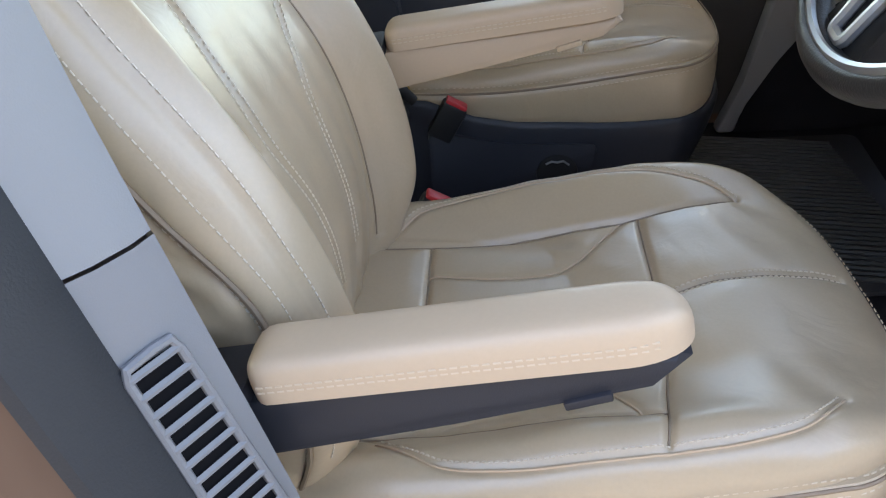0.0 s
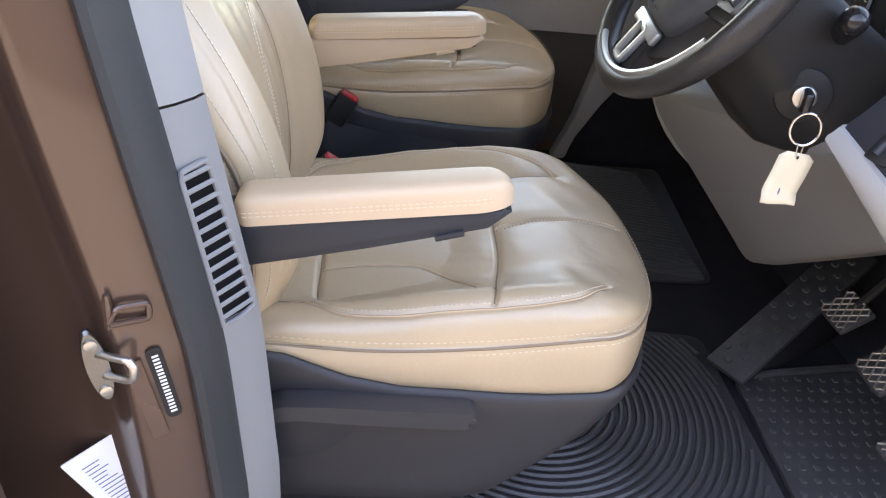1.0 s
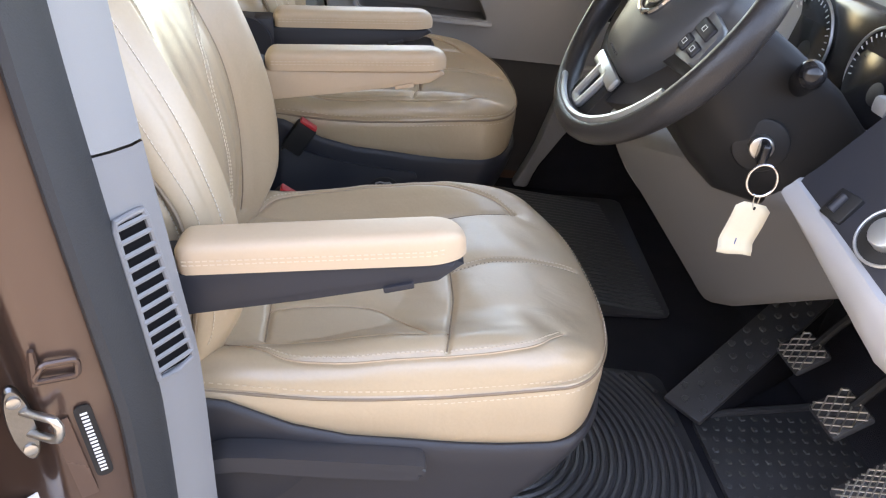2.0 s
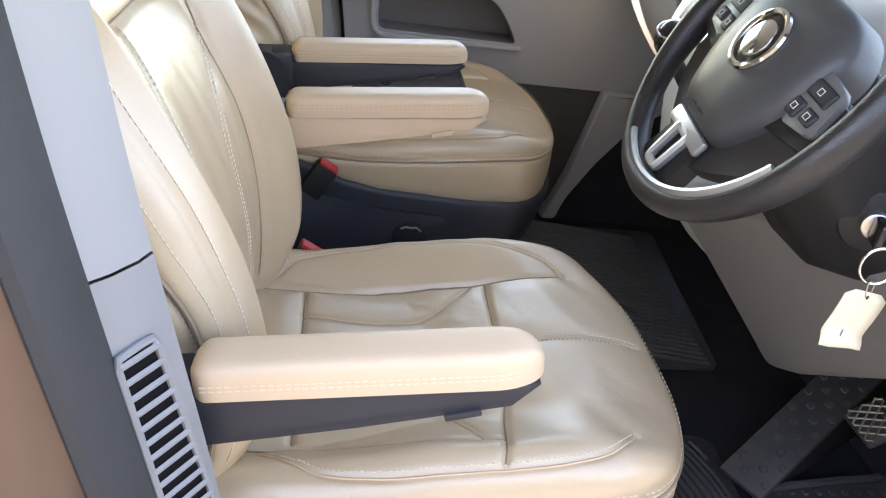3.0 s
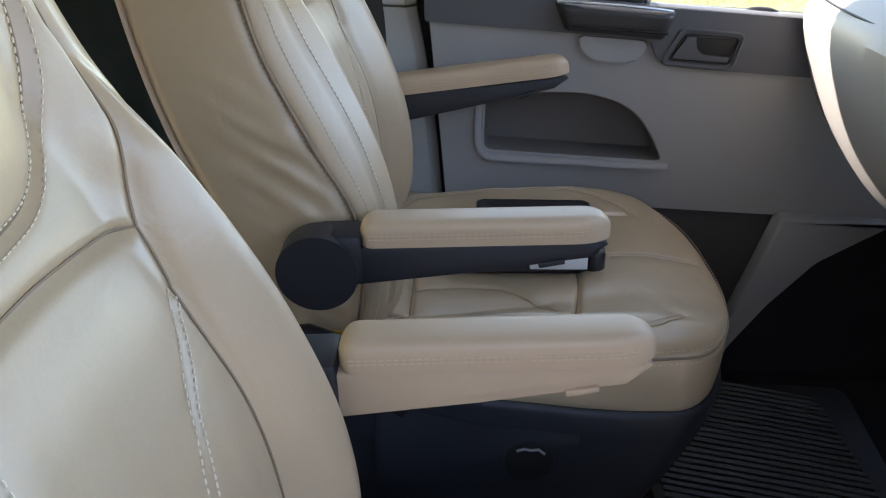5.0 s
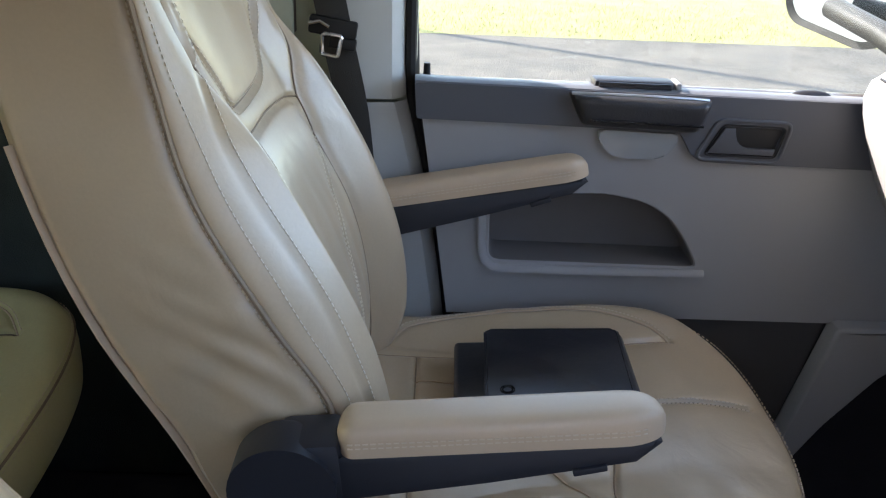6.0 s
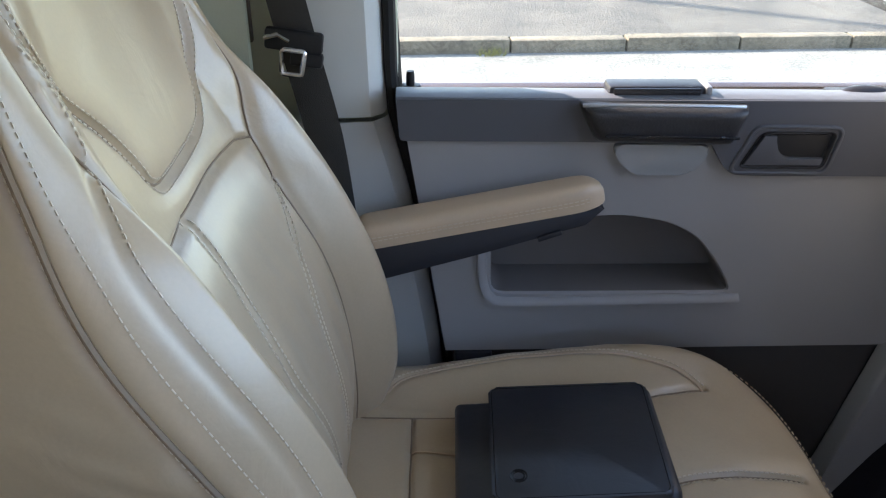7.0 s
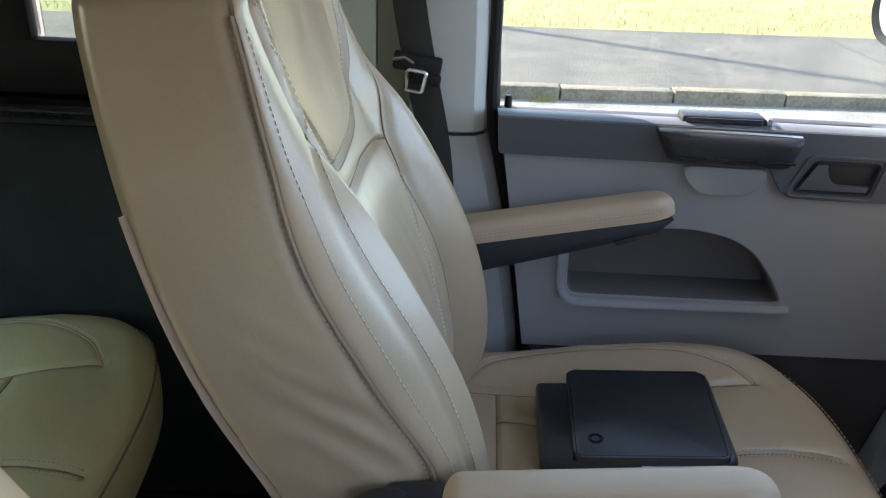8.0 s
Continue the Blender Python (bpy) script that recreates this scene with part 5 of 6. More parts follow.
# centre panel: silver console face with square buttons, round controls and screen
CM = Matrix.Translation((0.630, 1.255, 1.418)) @ Matrix.Rotation(radians(22), 4, "Y")
bm = bmesh.new()
prism(bm, rounded([(-0.150, -0.115), (0.150, -0.115), (0.185, -0.05), (0.190, 0.10), (-0.190, 0.10), (-0.185, -0.05)], 0.02), "x", -0.012, 0.03, 0.008, 3, CM)
cp = dash_part("centre_panel", bm, CONSOLE, "silver-grey centre console face")
for y in (-0.132, 0.132):
    for z in (-0.070, -0.020, 0.030):
        bm = bmesh.new()
        box(bm, -0.016, -0.010, y - 0.024, y + 0.024, z - 0.021, z + 0.021, 0.0025, CM)
        dash_part("square_button", bm, LIGHT_GREY, "square grey button", cp)
        bm = bmesh.new()
        box(bm, -0.0135, -0.0105, y - 0.026, y + 0.026, z - 0.0228, z + 0.0228, 0.001, CM)
        dash_part("button_surround", bm, BLACK, "", cp)
bm = bmesh.new()
box(bm, -0.019, -0.010, -0.092, 0.092, 0.010, 0.088, 0.005, CM)
dash_part("screen", bm, GLOSS, "dark radio screen", cp)
for y in (-0.064, 0.0, 0.064):
    bm = bmesh.new()
    disc(bm, CM @ Vector((-0.010, y, -0.045)), CM.to_3x3() @ Vector((-1, 0, 0)), 0.027, 0.004, 32, 0.001)
    rc = dash_part("round_control", bm, GLOSS, "round climate control", cp)
    bm = bmesh.new()
    disc(bm, CM @ Vector((-0.013, y, -0.045)), CM.to_3x3() @ Vector((-1, 0, 0)), 0.019, 0.014, 28, 0.004)
    dash_part("control_knob", bm, SILVER, "", cp)
lever = thing("gear_lever", "black gear lever with chrome-ringed knob", "gear lever", "", "", (0.62, 1.26, 1.26))
bm = bmesh.new()
tube(bm, [(0.03, 0, -0.02), (0.0, 0, 0.0), (-0.04, 0, 0.05), (-0.075, -0.008, 0.085)], [0.035, 0.028, 0.015, 0.012], 14)
part("gaiter", bm, WHEEL_LEATHER, lever, "black leather gaiter")
bm = bmesh.new()
bmesh.ops.create_uvsphere(bm, u_segments=24, v_segments=16, radius=0.027)
for v in bm.verts:
    v.co = Vector((-0.094, -0.01, 0.122)) + Vector((v.co.x, v.co.y, v.co.z * 1.15))
knob = part("knob", bm, GLOSS, lever, "glossy black knob")
bm = bmesh.new()
kn = Vector((-0.45, -0.35, 0.8)).normalized()
s, u = kn.orthogonal().normalized(), kn.cross(kn.orthogonal().normalized())
tube(bm, [Vector((-0.094, -0.01, 0.122)) + kn * 0.021 + 0.0195 * (math.cos(a) * s + math.sin(a) * u) for a in (2 * math.pi * k / 32 for k in range(32))], 0.0028, 8, closed=True)
part("ring", bm, CHROME, knob, "chrome ring")
# seams of the glovebox and upper shelf on the far dash
for at in (0.358, 0.405, 0.455):
    bm = bmesh.new()
    line = []
    for k in range(24):
        y = 1.475 + 0.465 * k / 23
        q = [(curve(y, (1.52, 1.78, 1.96), (P_MID[n][0], P_MID[n][0], P_SIDE[n][0])), y, curve(y, (1.52, 1.78, 1.96), (P_MID[n][1], P_MID[n][1], P_SIDE[n][1]))) for n in range(len(P_MID))]
        p = way(q, 200)[int(at * 199)]
        line.append((p[0] - 0.001, p[1], p[2]))
    tube(bm, line, 0.0021, 6)
    dash_part("panel_joint", bm, BLACK, "dark joint between dash panels")
def dash_line(y):
    """The dash shell's profile at y, between console and far end."""
    q = [(curve(y, (1.12, 1.40, 1.52, 1.78), (P_CON[n][0], P_CON[n][0], P_MID[n][0], P_MID[n][0])), y, curve(y, (1.12, 1.40, 1.52, 1.78), (P_CON[n][1], P_CON[n][1], P_MID[n][1], P_MID[n][1]))) for n in range(len(P_MID))]
    return way(q, 200)


for lo, hi in ((64, 80), (82, 104)):
    bm = bmesh.new()
    rows = []
    for i in range(11):
        line = dash_line(1.435 + 0.075 * i / 10)
        row = []
        for k in range(lo, hi + 1):
            e = min(i, 10 - i) / 3, min(k - lo, hi - k) / 3
            lift = 0.006 * min(1.0, e[0]) ** 0.5 * min(1.0, e[1]) ** 0.5
            row.append((line[k][0] - lift, line[k][1], line[k][2] + lift * 0.3))
        rows.append(row)
    sheet(bm, rows)
    dash_part("soft_pad", bm, BAND_GREY, "dark grey padded panel beside the console")
bm = bmesh.new()
box(bm, 0.640, 0.66, 1.60, 1.70, 1.478, 1.498, 0.004, None)
dash_part("glovebox_latch", bm, SILVER, "silver latch plate")

# ---- steering wheel and column ----
HUB = Vector((0.450, 0.812, 1.475))
WA = radians(59)
WU, WS = Vector((math.cos(WA), 0, math.sin(WA))), Vector((0, -1, 0))
WN = Vector((-math.sin(WA), 0, math.cos(WA)))
wheel = thing("steering_wheel", "black leather steering wheel with silver spokes", "steering wheel", "", "", HUB)
COLUMN = Matrix(((WS.x, WU.x, WN.x, HUB.x), (WS.y, WU.y, WN.y, HUB.y), (WS.z, WU.z, WN.z, HUB.z), (0, 0, 0, 1)))
wheel.matrix_world = COLUMN @ Matrix.Rotation(radians(-8), 4, "Z")
R = 0.187
bm = bmesh.new()
rows = []
for k in range(96):
    a = 2 * math.pi * k / 96
    fat = 0.0165 + 0.0015 * math.cos(4 * a)
    c = Vector((R * math.cos(a), R * math.sin(a), 0.004))
    o = Vector((math.cos(a), math.sin(a), 0))
    rows.append([c + fat * (math.cos(q) * o * 0.92 + Vector((0, 0, 1.15 * math.sin(q)))) for q in (2 * math.pi * j / 18 for j in range(18))])
sheet(bm, rows + [rows[0]], True)
bmesh.ops.remove_doubles(bm, verts=bm.verts, dist=1e-6)
rim = part("rim", bm, WHEEL_LEATHER, wheel, "black leather rim")
bm = bmesh.new()
arc = [(R * math.cos(a), R * math.sin(a)) for a in (math.radians(-112 + 94 * k / 40) for k in range(41))]
tube(bm, [(x * 0.955, y * 0.955, 0.0180) for x, y in arc], 0.0072, 8, flat=0.7)
part("rim_inlay", bm, SILVER, rim, "bright inlay along the lower rim")
bm = bmesh.new()
pad = rounded([(-0.108, 0.055), (-0.065, 0.092), (0.065, 0.092), (0.108, 0.055), (0.098, -0.030), (0.056, -0.101), (-0.056, -0.101), (-0.098, -0.030)], 0.028, 6)
rows = []
for k, z in ((1.0, -0.03), (1.0, 0.0), (0.97, 0.012), (0.88, 0.021), (0.65, 0.028), (0.35, 0.031), (0.1, 0.032)):
    rows.append([(x * k, y * k, z) for x, y in pad])
vs = sheet(bm, rows, True)
bm.faces.new(vs[0])
bm.faces.new(vs[-1])
hubp = part("airbag_cover", bm, material("hub grey plastic", (0.062, 0.064, 0.068), 0.42, vary=0.08, big=5, fine=900, bump=0.3, dist=0.0006), wheel, "dark grey airbag cover")
bm = bmesh.new()
tube(bm, [(0.035 * math.cos(a), 0.010 + 0.035 * math.sin(a), 0.0335) for a in (2 * math.pi * k / 40 for k in range(40))], 0.0042, 8, closed=True)
words = new("lettering", bpy.data.curves.new("lettering", "FONT"))
words.data.body, words.data.size, words.data.extrude, words.data.align_x = "AIRBAG", 0.011, 0.0025, "CENTER"
shape = bpy.data.meshes.new_from_object(words)
bpy.data.objects.remove(words)
shape.materials.append(SLATE)
letters = new("lettering", shape)
letters.parent, letters.location = hubp, (0.0, -0.086, 0.0215)
letters.rotation_euler = (radians(-14), 0, 0)
badge = part("badge", bm, CHROME, hubp, "round chrome badge ring")
bm = bmesh.new()
disc(bm, (0, 0.010, 0.0315), (0, 0, 1), 0.034, 0.0025, 40, 0.001)
part("badge_field", bm, GLOSS, badge, "black badge field")
bm = bmesh.new()
disc(bm, (0, 0.010, 0.0335), (0, 0, 1), 0.023, 0.0035, 36, 0.002)
part("badge_disc", bm, CHROME, badge, "chrome badge disc")
bm = bmesh.new()
prism(bm, rounded([(0.158, 0.030), (0.162, -0.035), (0.125, -0.085), (0.075, -0.118), (0.035, -0.138), (-0.035, -0.138), (-0.075, -0.118), (-0.125, -0.085), (-0.162, -0.035), (-0.158, 0.030)], 0.02, 4), "z", -0.024, -0.002, 0.008, 3)
part("hub_surround", bm, material("brown black plastic", (0.030, 0.026, 0.025), 0.5, vary=0.08, big=5, fine=900, bump=0.2, dist=0.0006), wheel, "dark lower hub surround")
PLATE = material("button plate grey", (0.17, 0.175, 0.18), 0.34, metal=0.3, vary=0.05, big=6, bump=0.05)
for sgn in (-1, 1):
    bm = bmesh.new()
    prism(bm, rounded([(sgn * 0.075, 0.035), (sgn * 0.176, 0.022), (sgn * 0.176, -0.026), (sgn * 0.075, -0.045)], 0.01), "z", -0.016, 0.006, 0.006)
    sp = part("spoke", bm, BLACK, wheel)
    bm = bmesh.new()
    prism(bm, rounded([(sgn * 0.090, 0.040), (sgn * 0.150, 0.034), (sgn * 0.160, -0.016), (sgn * 0.098, -0.026)], 0.012, 4), "z", 0.002, 0.013, 0.005, 3)
    part("button_plate", bm, PLATE, sp, "satin grey button plate")
    for x0, x1, y0, y1 in ((0.098, 0.118, -0.016, 0.004), (0.100, 0.142, 0.010, 0.029), (0.124, 0.146, -0.012, 0.004)):
        bm = bmesh.new()
        box(bm, min(sgn * x0, sgn * x1), max(sgn * x0, sgn * x1), y0, y1, 0.011, 0.0165, 0.003, None, 3)
        bt = part("button", bm, SLATE, sp, "small dark button")
        bm = bmesh.new()
        cx, cy = sgn * (x0 + x1) / 2, (y0 + y1) / 2
        tube(bm, [(cx + a, cy + b, 0.0166) for a, b in ((-0.004, -0.003), (0.004, -0.003), (0.004, 0.003), (-0.004, 0.003))], 0.0006, 5, closed=True)
        part("symbol", bm, MARK, bt, "pale button symbol")
bm = bmesh.new()
prism(bm, rounded([(-0.040, -0.09), (0.040, -0.09), (0.046, -0.174), (-0.046, -0.174)], 0.008), "z", -0.018, 0.005, 0.006)
sp = part("spoke", bm, BLACK, wheel)
bm = bmesh.new()
tube(bm, [(x, y, 0.009) for x, y in rounded([(-0.017, -0.112), (-0.014, -0.166), (0.014, -0.166), (0.017, -0.112)], 0.006, 3)], 0.0062, 8, closed=True)
box(bm, -0.050, 0.050, -0.121, -0.100, 0.003, 0.014, 0.005)
part("spoke_insert", bm, SILVER, sp, "satin silver spoke insert")

column = thing("steering_column", "black steering column shroud with stalks and ignition lock", "steering column", "", "", HUB)
cm = COLUMN.to_3x3().to_4x4()
bm = bmesh.new()
rows = []
for z, hw, hu, hd in ((-0.035, 0.07, 0.05, 0.06), (-0.05, 0.088, 0.058, 0.085), (-0.12, 0.105, 0.06, 0.115), (-0.20, 0.11, 0.06, 0.135), (-0.27, 0.10, 0.05, 0.115), (-0.40, 0.09, 0.04, 0.05)):
    pl = rounded([(-hw, hu), (hw, hu), (hw, -hd * 0.55), (hw * 0.55, -hd), (-hw * 0.55, -hd), (-hw, -hd * 0.55)], 0.022, 4)
    rows.append([cm @ Vector((x, y, z)) for x, y in pl])
vs = sheet(bm, rows, True)
bm.faces.new(vs[0])
bm.faces.new(vs[-1])
shroud = part("shroud", bm, BLACK, column, "black plastic shroud")
bm = bmesh.new()
tube(bm, [(0.160, -0.060, -0.085), (0.148, -0.085, -0.060), (0.134, -0.115, -0.040), (0.124, -0.140, -0.026), (0.118, -0.152, -0.019), (0.115, -0.158, -0.016), (0.114, -0.160, -0.015)], [0.010, 0.012, 0.016, 0.0175, 0.0165, 0.011, 0.004], 16)
part("stalk", bm, GLOSS, column, "black control stalk")
bm = bmesh.new()
tube(bm, [cm @ Vector(p) for p in ((-0.09, 0.02, -0.075), (-0.13, 0.035, -0.06), (-0.165, 0.05, -0.05), (-0.20, 0.06, -0.045))], [0.010, 0.012, 0.016, 0.017], 14)
part("stalk", bm, GLOSS, column)
IG = Vector((0.562, 0.700, 1.347)) - HUB
IGN = Vector((-0.35, -0.92, 0.05)).normalized()
bm = bmesh.new()
disc(bm, IG - IGN * 0.01, IGN, 0.036, 0.010, 36, 0.006)
lock = part("lock_surround", bm, BLACK, column, "black lock surround")
bm = bmesh.new()
disc(bm, IG, IGN, 0.0155, 0.012, 28, 0.004)
part("lock_barrel", bm, STEEL, lock, "chrome ignition barrel")

key = thing("ignition_key", "black key in the ignition with steel ring and card tag", "key", "", "", HUB + IG + IGN * 0.012)
bm = bmesh.new()
km = look((0, 0, 0), tuple(-IGN)).to_3x3().to_4x4()
box(bm, -0.006, 0.006, -0.015, 0.015, 0.0, 0.034, 0.005, km, 3)
part("key_head", bm, GLOSS, key, "black key head")
bm = bmesh.new()
kc = Vector((-0.006, -0.034, -0.028))
tube(bm, [kc + 0.021 * Vector((0.80 * math.cos(a), -0.25 * math.cos(a), math.sin(a))) for a in (2 * math.pi * k / 36 for k in range(36))], 0.0017, 8, closed=True)
part("key_ring", bm, CHROME, key, "steel split ring")
bm = bmesh.new()
for dx in (-0.004, 0.004):
    tube(bm, [kc + Vector((dx, -0.002, -0.019)), kc + Vector((dx * 0.8, -0.003, -0.030)), kc + Vector((dx * 0.3, -0.003, -0.036))], 0.0008, 6)
part("tag_wire", bm, STEEL, key, "thin wire loop")
bm = bmesh.new()
rows = []
for i in range(11):
    t = i / 10
    w = 0.021 * min(1.0, 0.62 + t * 4)
    z = -0.030 - 0.072 * t
    bend = 0.010 * t * t - 0.012 * step(0.75, 1.0, t)
    rows.append([kc + Vector((x * 0.92 - 0.006 * t, -x * 0.38 - 0.003 + bend, z + 0.003 * math.sin(x * 90) * t)) for x in (-w, -w * 0.5, 0, w * 0.5, w)])
front = sheet(bm, rows)
tag_card = part("card_tag", bm, PAPER, key, "cream card tag with a folded lower edge")
sol = tag_card.modifiers.new("thick", "SOLIDIFY")
sol.thickness = 0.0006
bm = bmesh.new()
disc(bm, kc + Vector((0, -0.0045, -0.036)), (0.38, -0.92, 0), 0.0022, 0.0008, 14)
part("eyelet", bm, BLACK, tag_card)
bm = bmesh.new()
box(bm, -0.0005, 0.0005, -0.0006, 0.0006, -0.006, 0.006, 0, Matrix.Translation(kc + Vector((-0.006, 0.0005, -0.088))))
part("ink_mark", bm, INK, tag_card)

# ---- pedals, mats ----
def pedal(at, size, tilt, grid, label):
    ped = thing("pedal", label, "pedal", "pedals", "", at)
    m = Matrix.Rotation(radians(-tilt), 4, "Y")
    w, h = size
    bm = bmesh.new()
    box(bm, -0.008, 0.008, -w / 2, w / 2, -h / 2, h / 2, 0.007, m)
    pad = part("pad", bm, RUBBER, ped)
    if grid:
        bm = bmesh.new()
        n = 4
        for k in range(-n, n + 1):
            for sgn in (-1, 1):
                pts = []
                for j in range(21):
                    z = -h / 2 + h * j / 20
                    y = k * w / n * 0.9 + sgn * z * 0.8
                    if abs(y) <= w / 2 - 0.002 and abs(z) <= h / 2 - 0.003:
                        pts.append(m @ Vector((-0.0085, y, z)))
                if len(pts) > 2:
                    tube(bm, pts, 0.0018, 5)
        part("tread_grid", bm, STEEL, pad, "worn raised diamond tread")
    bm = bmesh.new()
    tube(bm, [m @ Vector((0.006, 0, 0)), Vector((0.05, 0, 0.07)), Vector((0.16, 0, 0.20))], 0.009, 8)
    part("arm", bm, BLACK, ped)
    return ped


pedal((0.975, 0.978, 0.828), (0.085, 0.075), -52, True, "black clutch pedal with worn diamond tread")
pedal((0.965, 0.815, 0.818), (0.090, 0.080), -52, True, "black brake pedal with worn diamond tread")
pedal((0.955, 0.665, 0.80), (0.060, 0.150), -48, True, "black accelerator pedal with worn diamond tread")

mat1 = thing("floor_mat", "black ribbed rubber mat in front of the driver's seat", "floor mat", "rubber mats", "", (0.55, 0.85, FLOOR))
bm = bmesh.new()
prism(bm, rounded([(-0.12, 0.54), (0.742, 0.53), (0.752, 0.75), (0.765, 1.10), (0.60, 1.12), (0.40, 1.12), (-0.12, 1.10)], 0.03), "z", FLOOR, FLOOR + 0.008, 0.002)
bm.transform(Matrix.Translation((-0.55, -0.85, -FLOOR)))
part("sheet", bm, RUBBER, mat1)
bm = bmesh.new()
for k in range(33):
    r = 0.12 + 0.0155 * k
    pts = []
    for j in range(90):
        a = radians(-160 + 320 * j / 89)
        x, y = 0.36 + r * math.cos(a), 0.90 + r * 1.02 * math.sin(a)
        if x < 0.742 and 0.545 < y < 1.105 and x > -0.1:
            pts.append(Vector((x - 0.55, y - 0.85, 0.0095)))
        elif len(pts) > 2:
            tube(bm, pts, 0.0056, 6)
            pts = []
        else:
            pts = []
    if len(pts) > 2:
        tube(bm, pts, 0.0056, 6)
tagged(part("ribs", bm, RUBBER, mat1, "concentric raised rubber ribs"), kind="stuff")

mat2 = thing("floor_mat", "black studded rubber mat under the pedals", "floor mat", "rubber mats", "", (0.95, 0.78, FLOOR))
bm = bmesh.new()
prism(bm, rounded([(0.755, 0.50), (1.15, 0.50), (1.15, 1.02), (0.785, 0.965)], 0.02), "z", FLOOR + 0.001, FLOOR + 0.011, 0.003)
bm.transform(Matrix.Translation((-0.95, -0.78, -FLOOR)))
part("sheet", bm, RUBBER, mat2)
bm = bmesh.new()
tube(bm, [(-0.165, 0.182, 0.012), (-0.08, 0.195, 0.016), (0.11, 0.215, 0.02)], 0.008, 8)
part("raised_lip", bm, RUBBER, mat2)
sm = None
for i in range(14):
    for j in range(15):
        x, y = 0.782 + i * 0.027 + (j % 2) * 0.0135, 0.54 + j * 0.0300
        if x > 1.14:
            continue
        if sm is None:
            b = bmesh.new()
            prism(b, rounded([(-0.004, -0.0065), (0.006, -0.0050), (0.006, 0.0050), (-0.004, 0.0065)], 0.003, 2), "z", 0, 0.004, 0.0012, 1)
            first = part("stud", b, STUD, mat2)
            sm = first.data
            ob = first
        else:
            ob = new("stud", sm)
            ob.parent = mat2
        ob.location = (x - 0.95, y - 0.78, 0.0105)
rest = thing("foot_rest", "black rubber foot rest with raised studs", "foot rest", "", "", (0.90, 1.05, FLOOR))
FM = Matrix.Translation((0, 0, 0.06)) @ Matrix.Rotation(radians(31), 4, "Z") @ Matrix.Rotation(radians(-24), 4, "Y")
bm = bmesh.new()
box(bm, -0.165, 0.265, -0.045, 0.045, 0.024, 0.04, 0.006, FM)
part("plate", bm, RUBBER, rest)
sm = None
for i in range(8):
    for j in range(4):
        if sm is None:
            b = bmesh.new()
            prism(b, rounded([(-0.008, -0.006), (0.0, -0.009), (0.008, -0.006), (0.004, 0.006), (-0.004, 0.006)], 0.003, 2), "z", 0, 0.005, 0.0015, 1)
            ob = part("stud", b, STUD, rest)
            sm = ob.data
        else:
            ob = new("stud", sm)
            ob.parent = rest
        ob.matrix_basis = FM @ Matrix.Translation((-0.14 + i * 0.048 + (j % 2) * 0.024, -0.033 + j * 0.022, 0.0395))
bm = bmesh.new()
prism(bm, [(-0.13, -0.06), (0.235, -0.06), (0.235, 0.115), (-0.13, -0.045)], "y", -0.038, 0.038, 0.004)
bm.transform(Matrix.Translation((0, 0, 0.06)) @ Matrix.Rotation(radians(31), 4, "Z"))
part("support", bm, CARPET, rest)

mat3 = thing("floor_mat", "black ribbed rubber mat in the far footwell", "floor mat", "rubber mats", "", (0.72, 1.66, FLOOR))
bm = bmesh.new()
prism(bm, rounded([(-0.28, -0.34), (0.16, -0.34), (0.22, 0.28), (-0.28, 0.28)], 0.03), "z", 0.0, 0.008, 0.002)
part("sheet", bm, RUBBER, mat3)
# Ribs coloured lighter than the sheet, in place of light catching them.
bm = bmesh.new()
for k in range(33):
    y = -0.31 + k * 0.0175
    tube(bm, [(-0.26, y + 0.06, 0.011), (0.0, y + 0.01, 0.011), (0.14, y - 0.02, 0.011)], 0.0056, 6)
tagged(part("ribs", bm, STUD, mat3, "raised rubber ribs"), kind="stuff")

# ---- on the near pillar ----
def on_pillar(x, y, z):
    return Vector((x + curve(z, PZ, PX), y, z))


PN = Vector((0.38, -0.92, 0)).normalized()
PT = Vector((0.92, 0.38, 0))
striker = thing("door_striker", "chrome door striker bolted to the brown pillar", "striker", "", "", on_pillar(-0.226, 0.405, 1.126))
lean = Matrix.Rotation(radians(-10), 4, "Y")
bm = bmesh.new()
ov = [(0.0115 * math.cos(a), 0.043 * math.sin(a)) for a in (2 * math.pi * k / 36 for k in range(36))]
vs = sheet(bm, [[lean @ (PT * x * k + Vector((0, 0, z * k)) + PN * d) for x, z in ov] for k, d in ((1.0, 0.0), (1.0, 0.004), (0.92, 0.007))], True)
bm.faces.new(vs[-1])
part("plate", bm, material("worn zinc plate", (0.24, 0.235, 0.225), 0.345, metal=1.0, vary=0.15, big=40, bump=0.1), striker, "oval chrome plate")
bm = bmesh.new()
LD = Vector((0.87, -0.49, 0.08)).normalized()
tube(bm, [lean @ (Vector((0, 0, z)) + LD * d) for z, d in [(-0.013, 0.0), (-0.013, 0.034), (-0.011, 0.042), (-0.004, 0.047), (0.006, 0.049), (0.012, 0.046), (0.013, 0.040), (0.013, 0.0)]], 0.0042, 10)
part("loop", bm, STEEL, striker, "chrome striker loop")
for z in (-0.028, 0.028):
    bm = bmesh.new()
    disc(bm, lean @ (Vector((0, 0, z)) + PN * 0.006), PN, 0.0065, 0.004, 20, 0.0015)
    part("bolt", bm, striker.children[0].data.materials[0], striker)
hook = thing("pillar_hook", "brown moulded loop on the door pillar", "bracket", "", "", on_pillar(-0.180, 0.405, 1.192))
bm = bmesh.new()
